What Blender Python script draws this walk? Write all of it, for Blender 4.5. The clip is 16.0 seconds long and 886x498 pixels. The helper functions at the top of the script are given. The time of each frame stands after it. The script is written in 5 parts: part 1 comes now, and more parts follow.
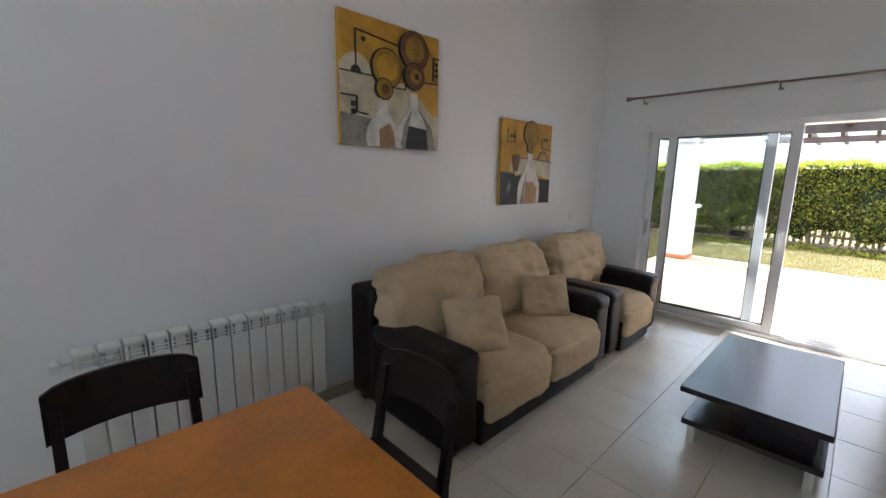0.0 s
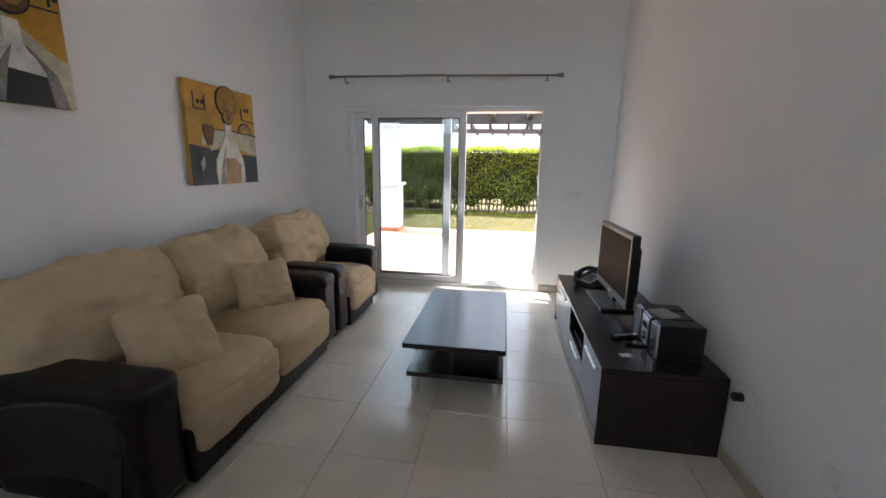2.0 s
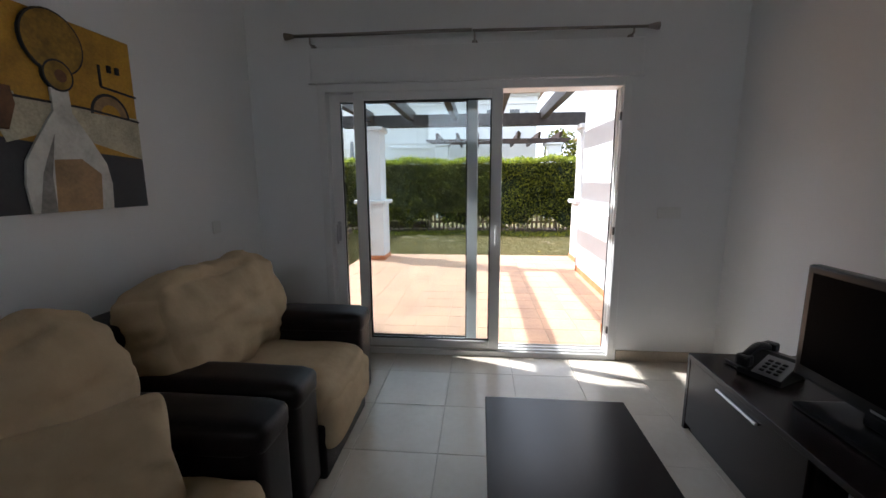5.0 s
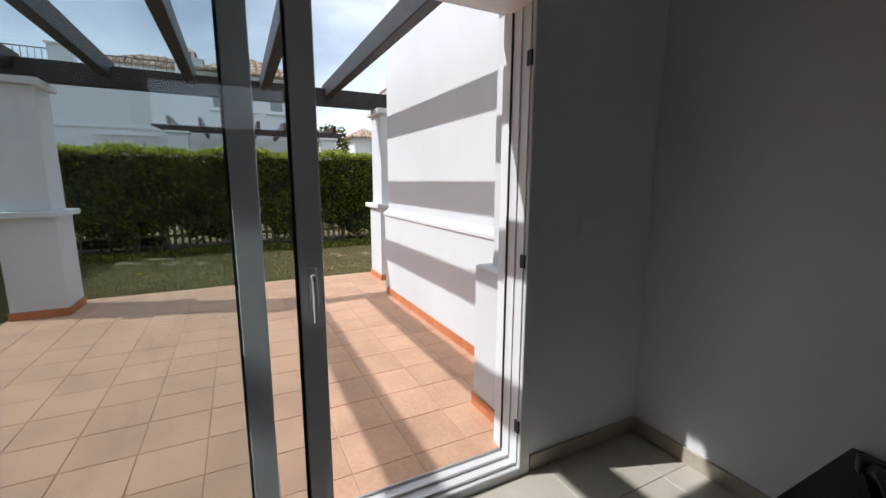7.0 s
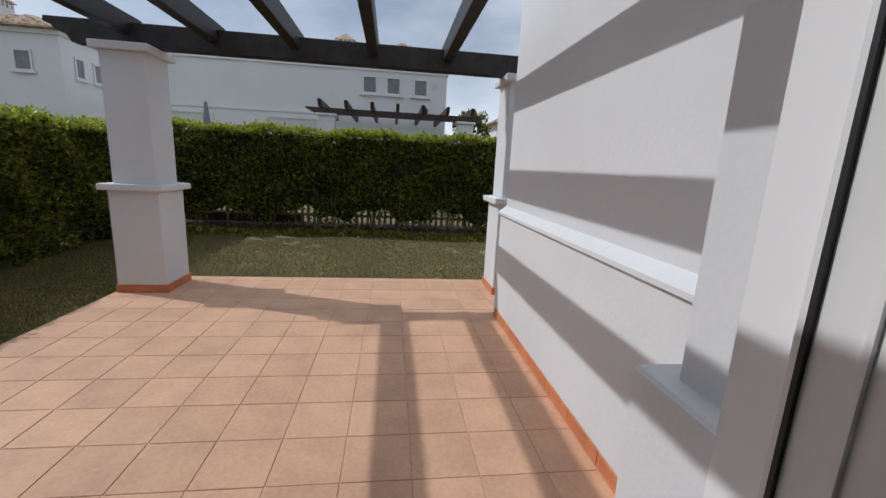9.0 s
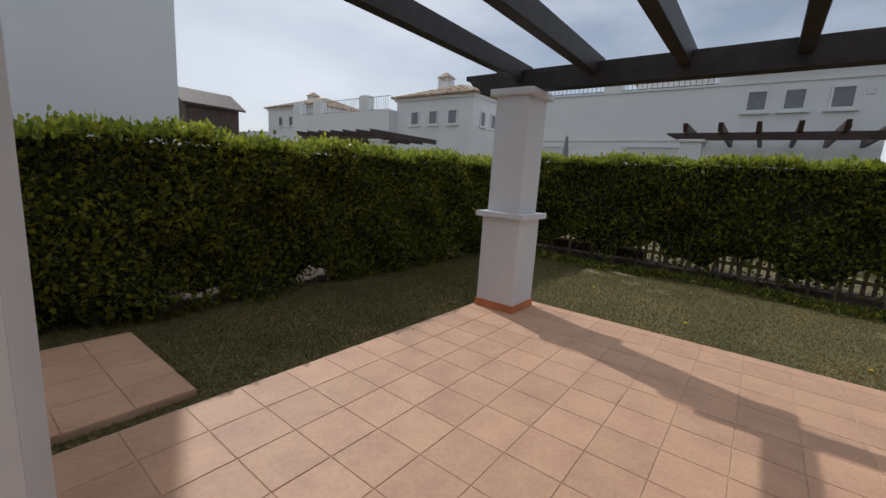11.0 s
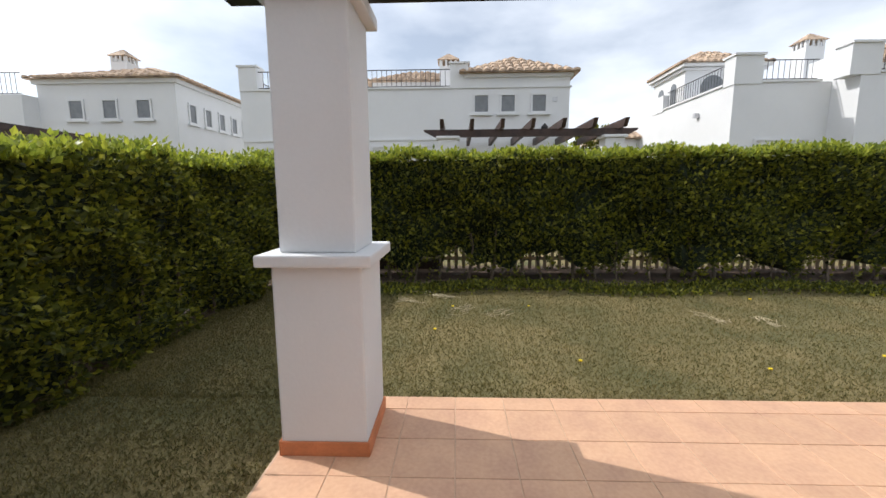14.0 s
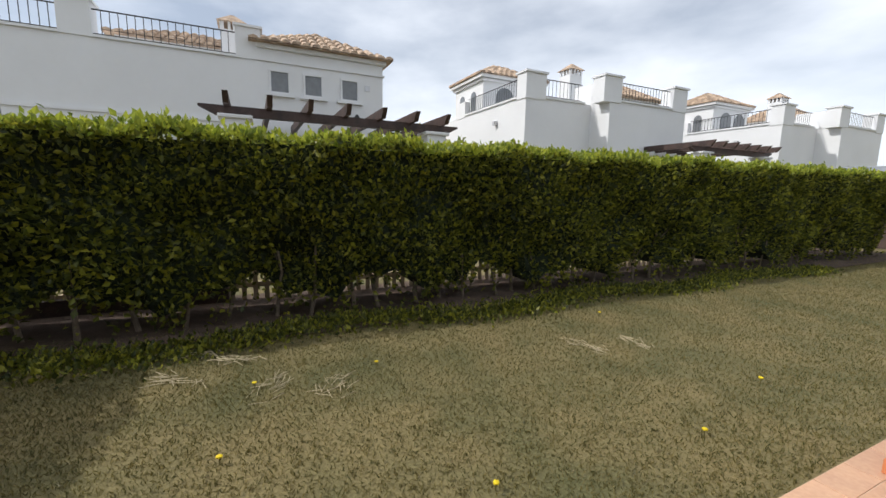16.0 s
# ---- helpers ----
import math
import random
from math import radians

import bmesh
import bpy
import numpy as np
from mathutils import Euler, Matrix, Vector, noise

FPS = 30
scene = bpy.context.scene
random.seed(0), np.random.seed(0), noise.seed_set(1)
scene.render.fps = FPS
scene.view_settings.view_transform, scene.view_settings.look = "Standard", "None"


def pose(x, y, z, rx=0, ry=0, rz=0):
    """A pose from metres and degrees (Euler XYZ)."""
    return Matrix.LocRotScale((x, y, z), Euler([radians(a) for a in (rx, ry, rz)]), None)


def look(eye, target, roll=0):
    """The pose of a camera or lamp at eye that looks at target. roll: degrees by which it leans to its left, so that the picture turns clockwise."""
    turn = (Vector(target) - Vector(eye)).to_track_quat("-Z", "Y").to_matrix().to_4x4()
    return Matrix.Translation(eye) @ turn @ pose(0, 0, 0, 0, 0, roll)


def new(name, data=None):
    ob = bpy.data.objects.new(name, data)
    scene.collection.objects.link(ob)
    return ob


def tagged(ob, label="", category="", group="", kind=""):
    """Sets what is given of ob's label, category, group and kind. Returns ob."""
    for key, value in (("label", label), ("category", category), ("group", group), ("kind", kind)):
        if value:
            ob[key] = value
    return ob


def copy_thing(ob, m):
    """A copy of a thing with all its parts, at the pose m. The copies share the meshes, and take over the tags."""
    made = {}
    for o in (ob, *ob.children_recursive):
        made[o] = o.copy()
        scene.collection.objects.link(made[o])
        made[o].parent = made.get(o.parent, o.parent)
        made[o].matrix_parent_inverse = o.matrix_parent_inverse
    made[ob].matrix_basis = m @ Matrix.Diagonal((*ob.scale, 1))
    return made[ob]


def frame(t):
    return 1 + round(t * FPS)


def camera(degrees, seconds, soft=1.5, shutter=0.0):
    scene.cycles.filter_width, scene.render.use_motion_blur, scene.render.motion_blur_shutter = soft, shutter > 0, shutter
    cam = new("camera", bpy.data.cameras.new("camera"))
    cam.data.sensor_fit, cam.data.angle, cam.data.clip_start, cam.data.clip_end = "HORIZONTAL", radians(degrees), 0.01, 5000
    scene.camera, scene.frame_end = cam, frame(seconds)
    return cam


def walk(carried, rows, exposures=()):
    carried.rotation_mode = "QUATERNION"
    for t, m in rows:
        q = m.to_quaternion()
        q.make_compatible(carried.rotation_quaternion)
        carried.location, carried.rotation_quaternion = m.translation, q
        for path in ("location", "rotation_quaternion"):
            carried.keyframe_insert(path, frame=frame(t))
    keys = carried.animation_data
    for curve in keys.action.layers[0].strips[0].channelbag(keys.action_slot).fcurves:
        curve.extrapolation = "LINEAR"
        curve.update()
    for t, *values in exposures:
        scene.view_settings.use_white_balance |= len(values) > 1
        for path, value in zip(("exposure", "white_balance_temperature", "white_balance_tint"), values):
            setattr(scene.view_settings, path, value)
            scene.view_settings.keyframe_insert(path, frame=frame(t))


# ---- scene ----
cam = camera(95.2, 16.0)
PATH = [
    (0, (-0.231, -0.053, 1.577), (1.139, 1.361, 1.224), 0.9),
    (0.5, (-0.163, -0.005, 1.539), (1.424, 1.163, 1.193), 0.6),
    (1, (-0.106, -0.009, 1.535), (1.643, 0.883, 1.156), 0.6),
    (1.5, (-0.068, -0.019, 1.52), (1.798, 0.584, 1.128), 0.7),
    (2, (-0.027, -0.058, 1.508), (1.909, 0.233, 1.1), 0.9),
    (2.5, (0.076, -0.102, 1.485), (2.022, 0.009, 1.04), 0.9),
    (3, (0.294, -0.099, 1.476), (2.218, 0.262, 1.065), 2.6),
    (3.2, (0.391, -0.059, 1.488), (2.251, 0.507, 1.02), 1.5),
    (5.3, (1.953, 0.68, 1.41), (3.934, 0.699, 1.137), -0.5),
    (5.5, (2.141, 0.728, 1.393), (4.124, 0.623, 1.156), -0.5),
    (6, (2.559, 0.788, 1.406), (4.489, 0.348, 1.116), -0.0),
    (6.5, (3.015, 0.792, 1.428), (4.813, -0.008, 1.074), 0.3),
    (7, (3.468, 0.675, 1.397), (5.228, -0.216, 1.07), 0.2),
    (7.5, (3.838, 0.527, 1.405), (5.529, -0.501, 1.11), 0.3),
    (8, (4.22, 0.383, 1.376), (5.91, -0.635, 1.048), 1.1),
    (8.5, (4.431, 0.158, 1.388), (6.282, -0.5, 1.01), 2.8),
    (9, (4.608, 0.06, 1.395), (6.552, -0.199, 1.0), 2.8),
    (9.5, (4.738, 0.047, 1.426), (6.689, 0.248, 1.036), 2.7),
    (10, (4.838, 0.043, 1.431), (6.636, 0.818, 1.022), 5.3),
    (10.2, (4.867, 0.076, 1.426), (6.552, 1.064, 0.998), 5.5),
    (12.3, (5.659, 1.099, 1.424), (7.175, 2.364, 1.105), 3.2),
    (12.5, (5.776, 1.24, 1.423), (7.396, 2.386, 1.169), 2.5),
    (13, (6.09, 1.501, 1.423), (7.879, 2.357, 1.166), 2.6),
    (13.5, (6.53, 1.722, 1.413), (8.438, 2.25, 1.12), 2.2),
    (14, (6.97, 1.87, 1.395), (8.955, 1.938, 1.115), -0.3),
    (14.5, (7.371, 1.911, 1.409), (9.318, 1.579, 1.096), 0.3),
    (15, (7.797, 1.882, 1.43), (9.66, 1.227, 1.113), 0.4),
    (15.5, (8.227, 1.86, 1.44), (9.955, 0.902, 1.131), 0.4),
    (16, (8.71, 1.88, 1.428), (10.50, 1.034, 1.147), 1.1),
]
walk(cam, [(t, look(eye, target, roll)) for t, eye, target, roll in PATH],
     exposures=[(t, stops, 6200 if t < 11 else 6600, 10) for t, stops in (
         (0.0, 2.9), (1.0, 2.72), (2.0, 2.78), (3.2, 2.6), (5.3, 1.35), (6.0, 0.95), (7.0, 0.22), (7.5, 0.1), (8.0, -0.02), (8.5, 0.05), (9.0, -0.5), (9.5, -0.75), (10.2, -0.9), (12.3, -0.08), (12.5, -0.05), (13.0, 0.1), (13.5, 0.28), (14.0, 0.2), (14.5, -0.15), (15.0, -0.4), (15.5, -0.4), (16.0, 0.0))])

# ---- world and sun ----
SUN = Vector((0.9, 2.5, 2.5)).normalized()
world = bpy.data.worlds.new("sky")
scene.world = world
world.use_nodes = True
wn, wl = world.node_tree.nodes, world.node_tree.links
wn.clear()
w_out, w_bg, w_sky = wn.new("ShaderNodeOutputWorld"), wn.new("ShaderNodeBackground"), wn.new("ShaderNodeTexSky")
w_sky.sky_type, w_sky.sun_disc = "NISHITA", False
w_sky.sun_elevation = math.asin(SUN.z)
w_sky.sun_rotation = math.atan2(SUN.x, SUN.y)
w_sky.air_density, w_sky.dust_density, w_sky.ozone_density = 1.0, 1.2, 1.5
w_tc, w_map, w_noise, w_ramp, w_mix = (wn.new("ShaderNodeTexCoord"), wn.new("ShaderNodeMapping"), wn.new("ShaderNodeTexNoise"),
                                       wn.new("ShaderNodeValToRGB"), wn.new("ShaderNodeMixRGB"))
w_map.inputs["Scale"].default_value = (1.0, 1.2, 3.0)
w_noise.inputs["Scale"].default_value, w_noise.inputs["Detail"].default_value = 1.6, 7
w_ramp.color_ramp.elements[0].position, w_ramp.color_ramp.elements[1].position = 0.32, 0.72
w_ramp.color_ramp.elements[0].color = (0.24, 0.24, 0.24, 1)
w_mix.inputs[2].default_value = (12.2, 12.9, 14.0, 1)
wl.new(w_tc.outputs["Generated"], w_map.inputs[0])
wl.new(w_map.outputs[0], w_noise.inputs[0])
wl.new(w_noise.outputs[0], w_ramp.inputs[0])
wl.new(w_ramp.outputs[0], w_mix.inputs[0])
wl.new(w_sky.outputs[0], w_mix.inputs[1])
wl.new(w_mix.outputs[0], w_bg.inputs[0])
w_bg.inputs[1].default_value = 0.10
wl.new(w_bg.outputs[0], w_out.inputs[0])
sun = new("sun", bpy.data.lights.new("sun", "SUN"))
sun.data.energy, sun.data.angle, sun.data.color = 3.1, radians(0.6), (1.0, 0.98, 0.955)
sun.matrix_world = look(SUN * 30, (0, 0, 0))

# Added fill lamp that brightens the room from behind; no real window is known here.
back_light = bpy.data.lights.new("window_light", "AREA")
back_light.shape, back_light.size, back_light.size_y = "RECTANGLE", 3.0, 0.85
back_light.energy, back_light.color = 0.5, (0.93, 0.97, 1.0)
back_lamp = new("window_light", back_light)
back_lamp.matrix_world = look((-3.58, 0.56, 2.95), (0, 0.56, 2.6))

# ---- materials ----


def mat(name, base, rough=0.6, metal=0.0, var=0.12, scale=6.0, fine=60.0, bump=0.15, dist=0.004, rand=0.0, spec=0.5, stain=None, coat=0.0, trans=0.0):
    """A surface with large and small variation of its colour, fine relief and, per piece, a shift of brightness."""
    m = bpy.data.materials.new(name)
    m.use_nodes = True
    n, l = m.node_tree.nodes, m.node_tree.links
    b = n["Principled BSDF"]
    tc = n.new("ShaderNodeTexCoord")
    n1, n2 = n.new("ShaderNodeTexNoise"), n.new("ShaderNodeTexNoise")
    n1.inputs["Scale"].default_value, n1.inputs["Detail"].default_value = scale, 6
    n2.inputs["Scale"].default_value, n2.inputs["Detail"].default_value = fine, 4
    geo = n.new("ShaderNodeNewGeometry")
    for k in (n1, n2):
        l.new(geo.outputs["Position"], k.inputs["Vector"])
    dark = tuple(c * (1 - var) for c in base) if stain is None else stain
    lite = tuple(min(1, c * (1 + var)) for c in base)
    mix = n.new("ShaderNodeMixRGB")
    ramp = n.new("ShaderNodeValToRGB")
    ramp.color_ramp.elements[0].position, ramp.color_ramp.elements[1].position = 0.3, 0.62
    l.new(n1.outputs[0], ramp.inputs[0])
    l.new(ramp.outputs[0], mix.inputs[0])
    mix.inputs[1].default_value, mix.inputs[2].default_value = (*dark, 1), (*lite, 1)
    mul = n.new("ShaderNodeMixRGB")
    mul.blend_type = "OVERLAY"
    mul.inputs[0].default_value = min(1.0, var * 1.5)
    l.new(mix.outputs[0], mul.inputs[1])
    l.new(n2.outputs[0], mul.inputs[2])
    colour = mul.outputs[0]
    if rand:
        hsv, info, ma = n.new("ShaderNodeHueSaturation"), n.new("ShaderNodeObjectInfo"), n.new("ShaderNodeMapRange")
        ma.inputs[3].default_value, ma.inputs[4].default_value = 1 - rand, 1 + rand
        l.new(info.outputs["Random"], ma.inputs[0])
        l.new(ma.outputs[0], hsv.inputs["Value"])
        l.new(colour, hsv.inputs["Color"])
        colour = hsv.outputs[0]
    l.new(colour, b.inputs["Base Color"])
    b.inputs["Roughness"].default_value, b.inputs["Metallic"].default_value = rough, metal
    b.inputs["Specular IOR Level"].default_value = spec
    b.inputs["Coat Weight"].default_value = coat
    if bump:
        bp = n.new("ShaderNodeBump")
        bp.inputs["Strength"].default_value, bp.inputs["Distance"].default_value = bump, dist
        l.new(n2.outputs[0], bp.inputs["Height"])
        l.new(bp.outputs[0], b.inputs["Normal"])
    return m


def leaf_mat(name, young, old, dark):
    """Leaves: hue varies per leaf, light passes through them."""
    m = bpy.data.materials.new(name)
    m.use_nodes = True
    n, l = m.node_tree.nodes, m.node_tree.links
    b = n["Principled BSDF"]
    geo, ramp, tr, mx = n.new("ShaderNodeNewGeometry"), n.new("ShaderNodeValToRGB"), n.new("ShaderNodeBsdfTranslucent"), n.new("ShaderNodeMixShader")
    e = ramp.color_ramp.elements
    e[0].color, e[1].color = (*dark, 1), (*young, 1)
    mid = e.new(0.55)
    mid.color = (*old, 1)
    l.new(geo.outputs["Random Per Island"], ramp.inputs[0])
    l.new(ramp.outputs[0], b.inputs["Base Color"])
    l.new(ramp.outputs[0], tr.inputs["Color"])
    b.inputs["Roughness"].default_value = 0.42
    mx.inputs[0].default_value = 0.5
    l.new(b.outputs[0], mx.inputs[1])
    l.new(tr.outputs[0], mx.inputs[2])
    l.new(mx.outputs[0], n["Material Output"].inputs[0])
    return m


def glass_mat():
    m = bpy.data.materials.new("window_glass")
    m.use_nodes = True
    n, l = m.node_tree.nodes, m.node_tree.links
    n.remove(n["Principled BSDF"])
    t, g, x, f = n.new("ShaderNodeBsdfTransparent"), n.new("ShaderNodeBsdfGlossy"), n.new("ShaderNodeMixShader"), n.new("ShaderNodeFresnel")
    t.inputs[0].default_value, g.inputs["Roughness"].default_value = (0.89, 0.92, 0.925, 1), 0.01
    f.inputs[0].default_value = 1.45
    l.new(f.outputs[0], x.inputs[0])
    l.new(t.outputs[0], x.inputs[1])
    l.new(g.outputs[0], x.inputs[2])
    l.new(x.outputs[0], n["Material Output"].inputs[0])
    return m


PLASTER = mat("interior_plaster", (0.80, 0.805, 0.81), 0.75, var=0.02, scale=1.5, fine=90, bump=0.06, dist=0.002)
CEIL = mat("ceiling_paint", (0.8, 0.8, 0.8), 0.8, var=0.02, scale=1.2, fine=80, bump=0.05)
RENDERW = mat("exterior_render", (0.685, 0.695, 0.71), 0.85, var=0.04, scale=1.0, fine=45, bump=0.2, dist=0.005)
FARWALL = mat("far_render", (0.70, 0.705, 0.71), 0.85, var=0.03, scale=0.6, fine=8, bump=0.05)
GROUT = mat("floor_grout", (0.53, 0.48, 0.41), 0.8, var=0.1)
FLOORT = mat("porcelain_tile", (0.63, 0.575, 0.49), 0.2, var=0.06, scale=2.5, fine=25, bump=0.02, rand=0.03)
SKIRT = mat("skirting_tile", (0.45, 0.39, 0.31), 0.35, var=0.08, scale=6, bump=0.03, rand=0.04)
TERRA = mat("terracotta_tile", (0.575, 0.345, 0.215), 0.62, var=0.13, scale=3.5, fine=40, bump=0.12, dist=0.004, rand=0.07, stain=(0.55, 0.32, 0.21))
TGROUT = mat("terrace_joint", (0.56, 0.385, 0.265), 0.9, var=0.15)
TSKIRT = mat("terracotta_skirting", (0.56, 0.20, 0.085), 0.6, var=0.12, scale=7, bump=0.1, rand=0.08)
PVC = mat("white_frame_paint", (0.79, 0.79, 0.79), 0.35, var=0.02, bump=0.0)
RUBBER = mat("black_gasket", (0.015, 0.015, 0.016), 0.6, var=0.1, bump=0.0)
STEEL = mat("brushed_steel", (0.55, 0.54, 0.52), 0.32, metal=1.0, var=0.06, fine=200, bump=0.03)
ROD = mat("rod_metal", (0.30, 0.27, 0.25), 0.35, metal=0.9, var=0.08, bump=0.02)
BEAM = mat("dark_stained_timber", (0.018, 0.014, 0.013), 0.5, var=0.5, scale=9, fine=70, bump=0.5, dist=0.005)
BEAMB = mat("brown_stained_timber", (0.045, 0.025, 0.02), 0.55, var=0.4, scale=5, fine=40, bump=0.3)
LEATHER = mat("dark_brown_leather", (0.010, 0.0062, 0.0056), 0.45, var=0.3, scale=12, fine=180, bump=0.35, dist=0.003, spec=0.25)
CLOTH = mat("beige_suede", (0.50, 0.385, 0.245), 0.9, var=0.06, scale=6, fine=17, bump=0.4, dist=0.012, spec=0.15)
WENGE = mat("wenge_veneer", (0.020, 0.012, 0.011), 0.27, var=0.12, scale=20, fine=120, bump=0.05, dist=0.001, spec=0.4)
WENGED = mat("chair_wood", (0.014, 0.009, 0.008), 0.42, var=0.3, scale=14, fine=120, bump=0.08, spec=0.25)
ORANGE = mat("orange_table_wood", (0.50, 0.175, 0.022), 0.30, var=0.16, scale=5, fine=50, bump=0.05, dist=0.001)
RADI = mat("radiator_enamel", (0.72, 0.72, 0.70), 0.32, var=0.02, bump=0.0)
BLACKP = mat("black_plastic", (0.012, 0.012, 0.013), 0.28, var=0.15, fine=200, bump=0.05, dist=0.001)
GLOSSB = mat("screen_glass", (0.003, 0.003, 0.0035), 0.45, var=0.05, bump=0.0, spec=0.02)
SILVER = mat("silver_plastic", (0.5, 0.5, 0.51), 0.3, metal=0.5, var=0.05, bump=0.0)
WHITEP = mat("white_plastic", (0.75, 0.75, 0.73), 0.4, var=0.02, bump=0.0)
LAWN = mat("lawn_soil", (0.165, 0.13, 0.055), 0.95, var=0.3, scale=1.3, fine=50, bump=0.7, dist=0.02, stain=(0.10, 0.10, 0.038))
SOIL = mat("bed_soil", (0.085, 0.055, 0.038), 0.95, var=0.35, scale=4, fine=40, bump=0.7, dist=0.02)
BLADE = leaf_mat("grass_blade", (0.34, 0.275, 0.11), (0.20, 0.172, 0.058), (0.10, 0.10, 0.032))
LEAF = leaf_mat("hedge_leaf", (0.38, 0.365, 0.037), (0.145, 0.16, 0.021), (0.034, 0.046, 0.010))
# Lighter yellow-green set for the leaves along the hedge tops.
LEAFTOP = leaf_mat("hedge_top_leaf", (0.50, 0.52, 0.06), (0.33, 0.38, 0.045), (0.13, 0.18, 0.025))
# Near-black green: the shade deep in the hedges, put into the colour.
CORE = mat("hedge_inner_shade", (0.014, 0.022, 0.008), 0.95, var=0.5, scale=8, fine=40, bump=0.8, dist=0.03)
BARK = mat("hedge_bark", (0.15, 0.115, 0.085), 0.9, var=0.3, scale=12, bump=0.5)
PICKET = mat("weathered_picket", (0.46, 0.36, 0.24), 0.8, var=0.2, scale=8, bump=0.2, rand=0.12)
RTILE = mat("clay_roof_tile", (0.42, 0.31, 0.22), 0.85, var=0.35, scale=3, fine=14, bump=0.2, stain=(0.24, 0.17, 0.12), rand=0.05)
STRAW = mat("dry_straw", (0.44, 0.37, 0.23), 0.8, var=0.15)
IRON = mat("black_iron", (0.02, 0.02, 0.02), 0.5, var=0.1, bump=0.0)
SHUT = mat("grey_window", (0.17, 0.18, 0.19), 0.2, var=0.1, bump=0.0)
CURT = mat("net_curtain", (0.6, 0.6, 0.58), 0.8, var=0.1, scale=20)
CABIN = mat("brown_cabin_board", (0.07, 0.045, 0.035), 0.7, var=0.25, scale=4)
GLASS = glass_mat()
YEL = mat("paint_ochre", (0.47, 0.25, 0.022), 0.65, var=0.22, scale=7, fine=90, bump=0.3)
CREAM = mat("paint_cream", (0.50, 0.45, 0.32), 0.65, var=0.25, scale=8, fine=90, bump=0.3)
BROWNP = mat("paint_brown", (0.13, 0.055, 0.018), 0.65, var=0.3, scale=10, bump=0.3)
GOLDP = mat("paint_dark_gold", (0.27, 0.15, 0.015), 0.65, var=0.35, scale=12, bump=0.3)
INKP = mat("paint_black", (0.014, 0.013, 0.016), 0.6, var=0.3, bump=0.3)
WHITEPT = mat("paint_white", (0.62, 0.60, 0.55), 0.65, var=0.2, scale=9, bump=0.3)
GREYP = mat("paint_grey", (0.22, 0.21, 0.19), 0.65, var=0.3, scale=9, bump=0.3)
TANP = mat("paint_tan", (0.33, 0.20, 0.09), 0.65, var=0.25, scale=9, bump=0.3)
YFLOW = mat("dandelion_yellow", (0.75, 0.55, 0.01), 0.7, var=0.1)
CUSH = mat("patio_orange", (0.4, 0.10, 0.05), 0.8)

# ---- mesh helpers ----


def boxm(bm, x0, x1, y0, y1, z0, z1, bev=0.0, seg=1):
    geom = bmesh.ops.create_cube(bm, size=1.0, matrix=Matrix.Translation(((x0 + x1) / 2, (y0 + y1) / 2, (z0 + z1) / 2)) @ Matrix.Diagonal((x1 - x0, y1 - y0, z1 - z0, 1)))
    if bev:
        es = list({e for v in geom["verts"] for e in v.link_edges})
        bmesh.ops.bevel(bm, geom=es, offset=bev, segments=seg, affect="EDGES", profile=0.6)
    return bm


def box(x0, x1, y0, y1, z0, z1, bev=0.0, seg=1):
    return boxm(bmesh.new(), x0, x1, y0, y1, z0, z1, bev, seg)


def cyl(p, q, r, r2=None, n=12, bm=None):
    bm = bm or bmesh.new()
    p, q = Vector(p), Vector(q)
    m = Matrix.Translation((p + q) / 2) @ (q - p).to_track_quat("Z", "Y").to_matrix().to_4x4()
    bmesh.ops.create_cone(bm, cap_ends=True, segments=n, radius1=r, radius2=r if r2 is None else r2, depth=(q - p).length, matrix=m)
    return bm


def prism(pts, axis, a, b, bm=None):
    """Extrude a closed outline of 2D points along an axis from a to b."""
    bm = bm or bmesh.new()

    def at(u, v, w):
        return {"x": (w, u, v), "y": (u, w, v), "z": (u, v, w)}[axis]
    lo = [bm.verts.new(at(u, v, a)) for u, v in pts]
    hi = [bm.verts.new(at(u, v, b)) for u, v in pts]
    k = len(pts)
    bm.faces.new(lo)
    bm.faces.new(hi[::-1])
    for i in range(k):
        bm.faces.new((lo[i], hi[i], hi[(i + 1) % k], lo[(i + 1) % k]))
    bmesh.ops.recalc_face_normals(bm, faces=bm.faces)
    return bm


def mesh_of(name, bm, material, smooth=False):
    me = bpy.data.meshes.new(name)
    bm.to_mesh(me)
    bm.free()
    me.materials.append(material)
    if smooth:
        me.polygons.foreach_set("use_smooth", [True] * len(me.polygons))
    return me


def part(name, bm, material, parent, label="", smooth=False):
    ob = new(name, mesh_of(name, bm, material, smooth))
    ob.parent = parent
    return tagged(ob, label)


def thing(name, label, category, group="", kind="", at=(0, 0, 0)):
    ob = new(name)
    ob.location = at
    ob.empty_display_size = 0.1
    return tagged(ob, label, category, group, kind)


def struct(name, bm, material, label="", category="", smooth=False):
    return tagged(new(name, mesh_of(name, bm, material, smooth)), label, category, "", "structure")


def pieces(name, parent, me, places, label=""):
    for p in places:
        ob = new(name, me)
        ob.parent = parent
        ob.location = p
        if label:
            ob["label"] = label


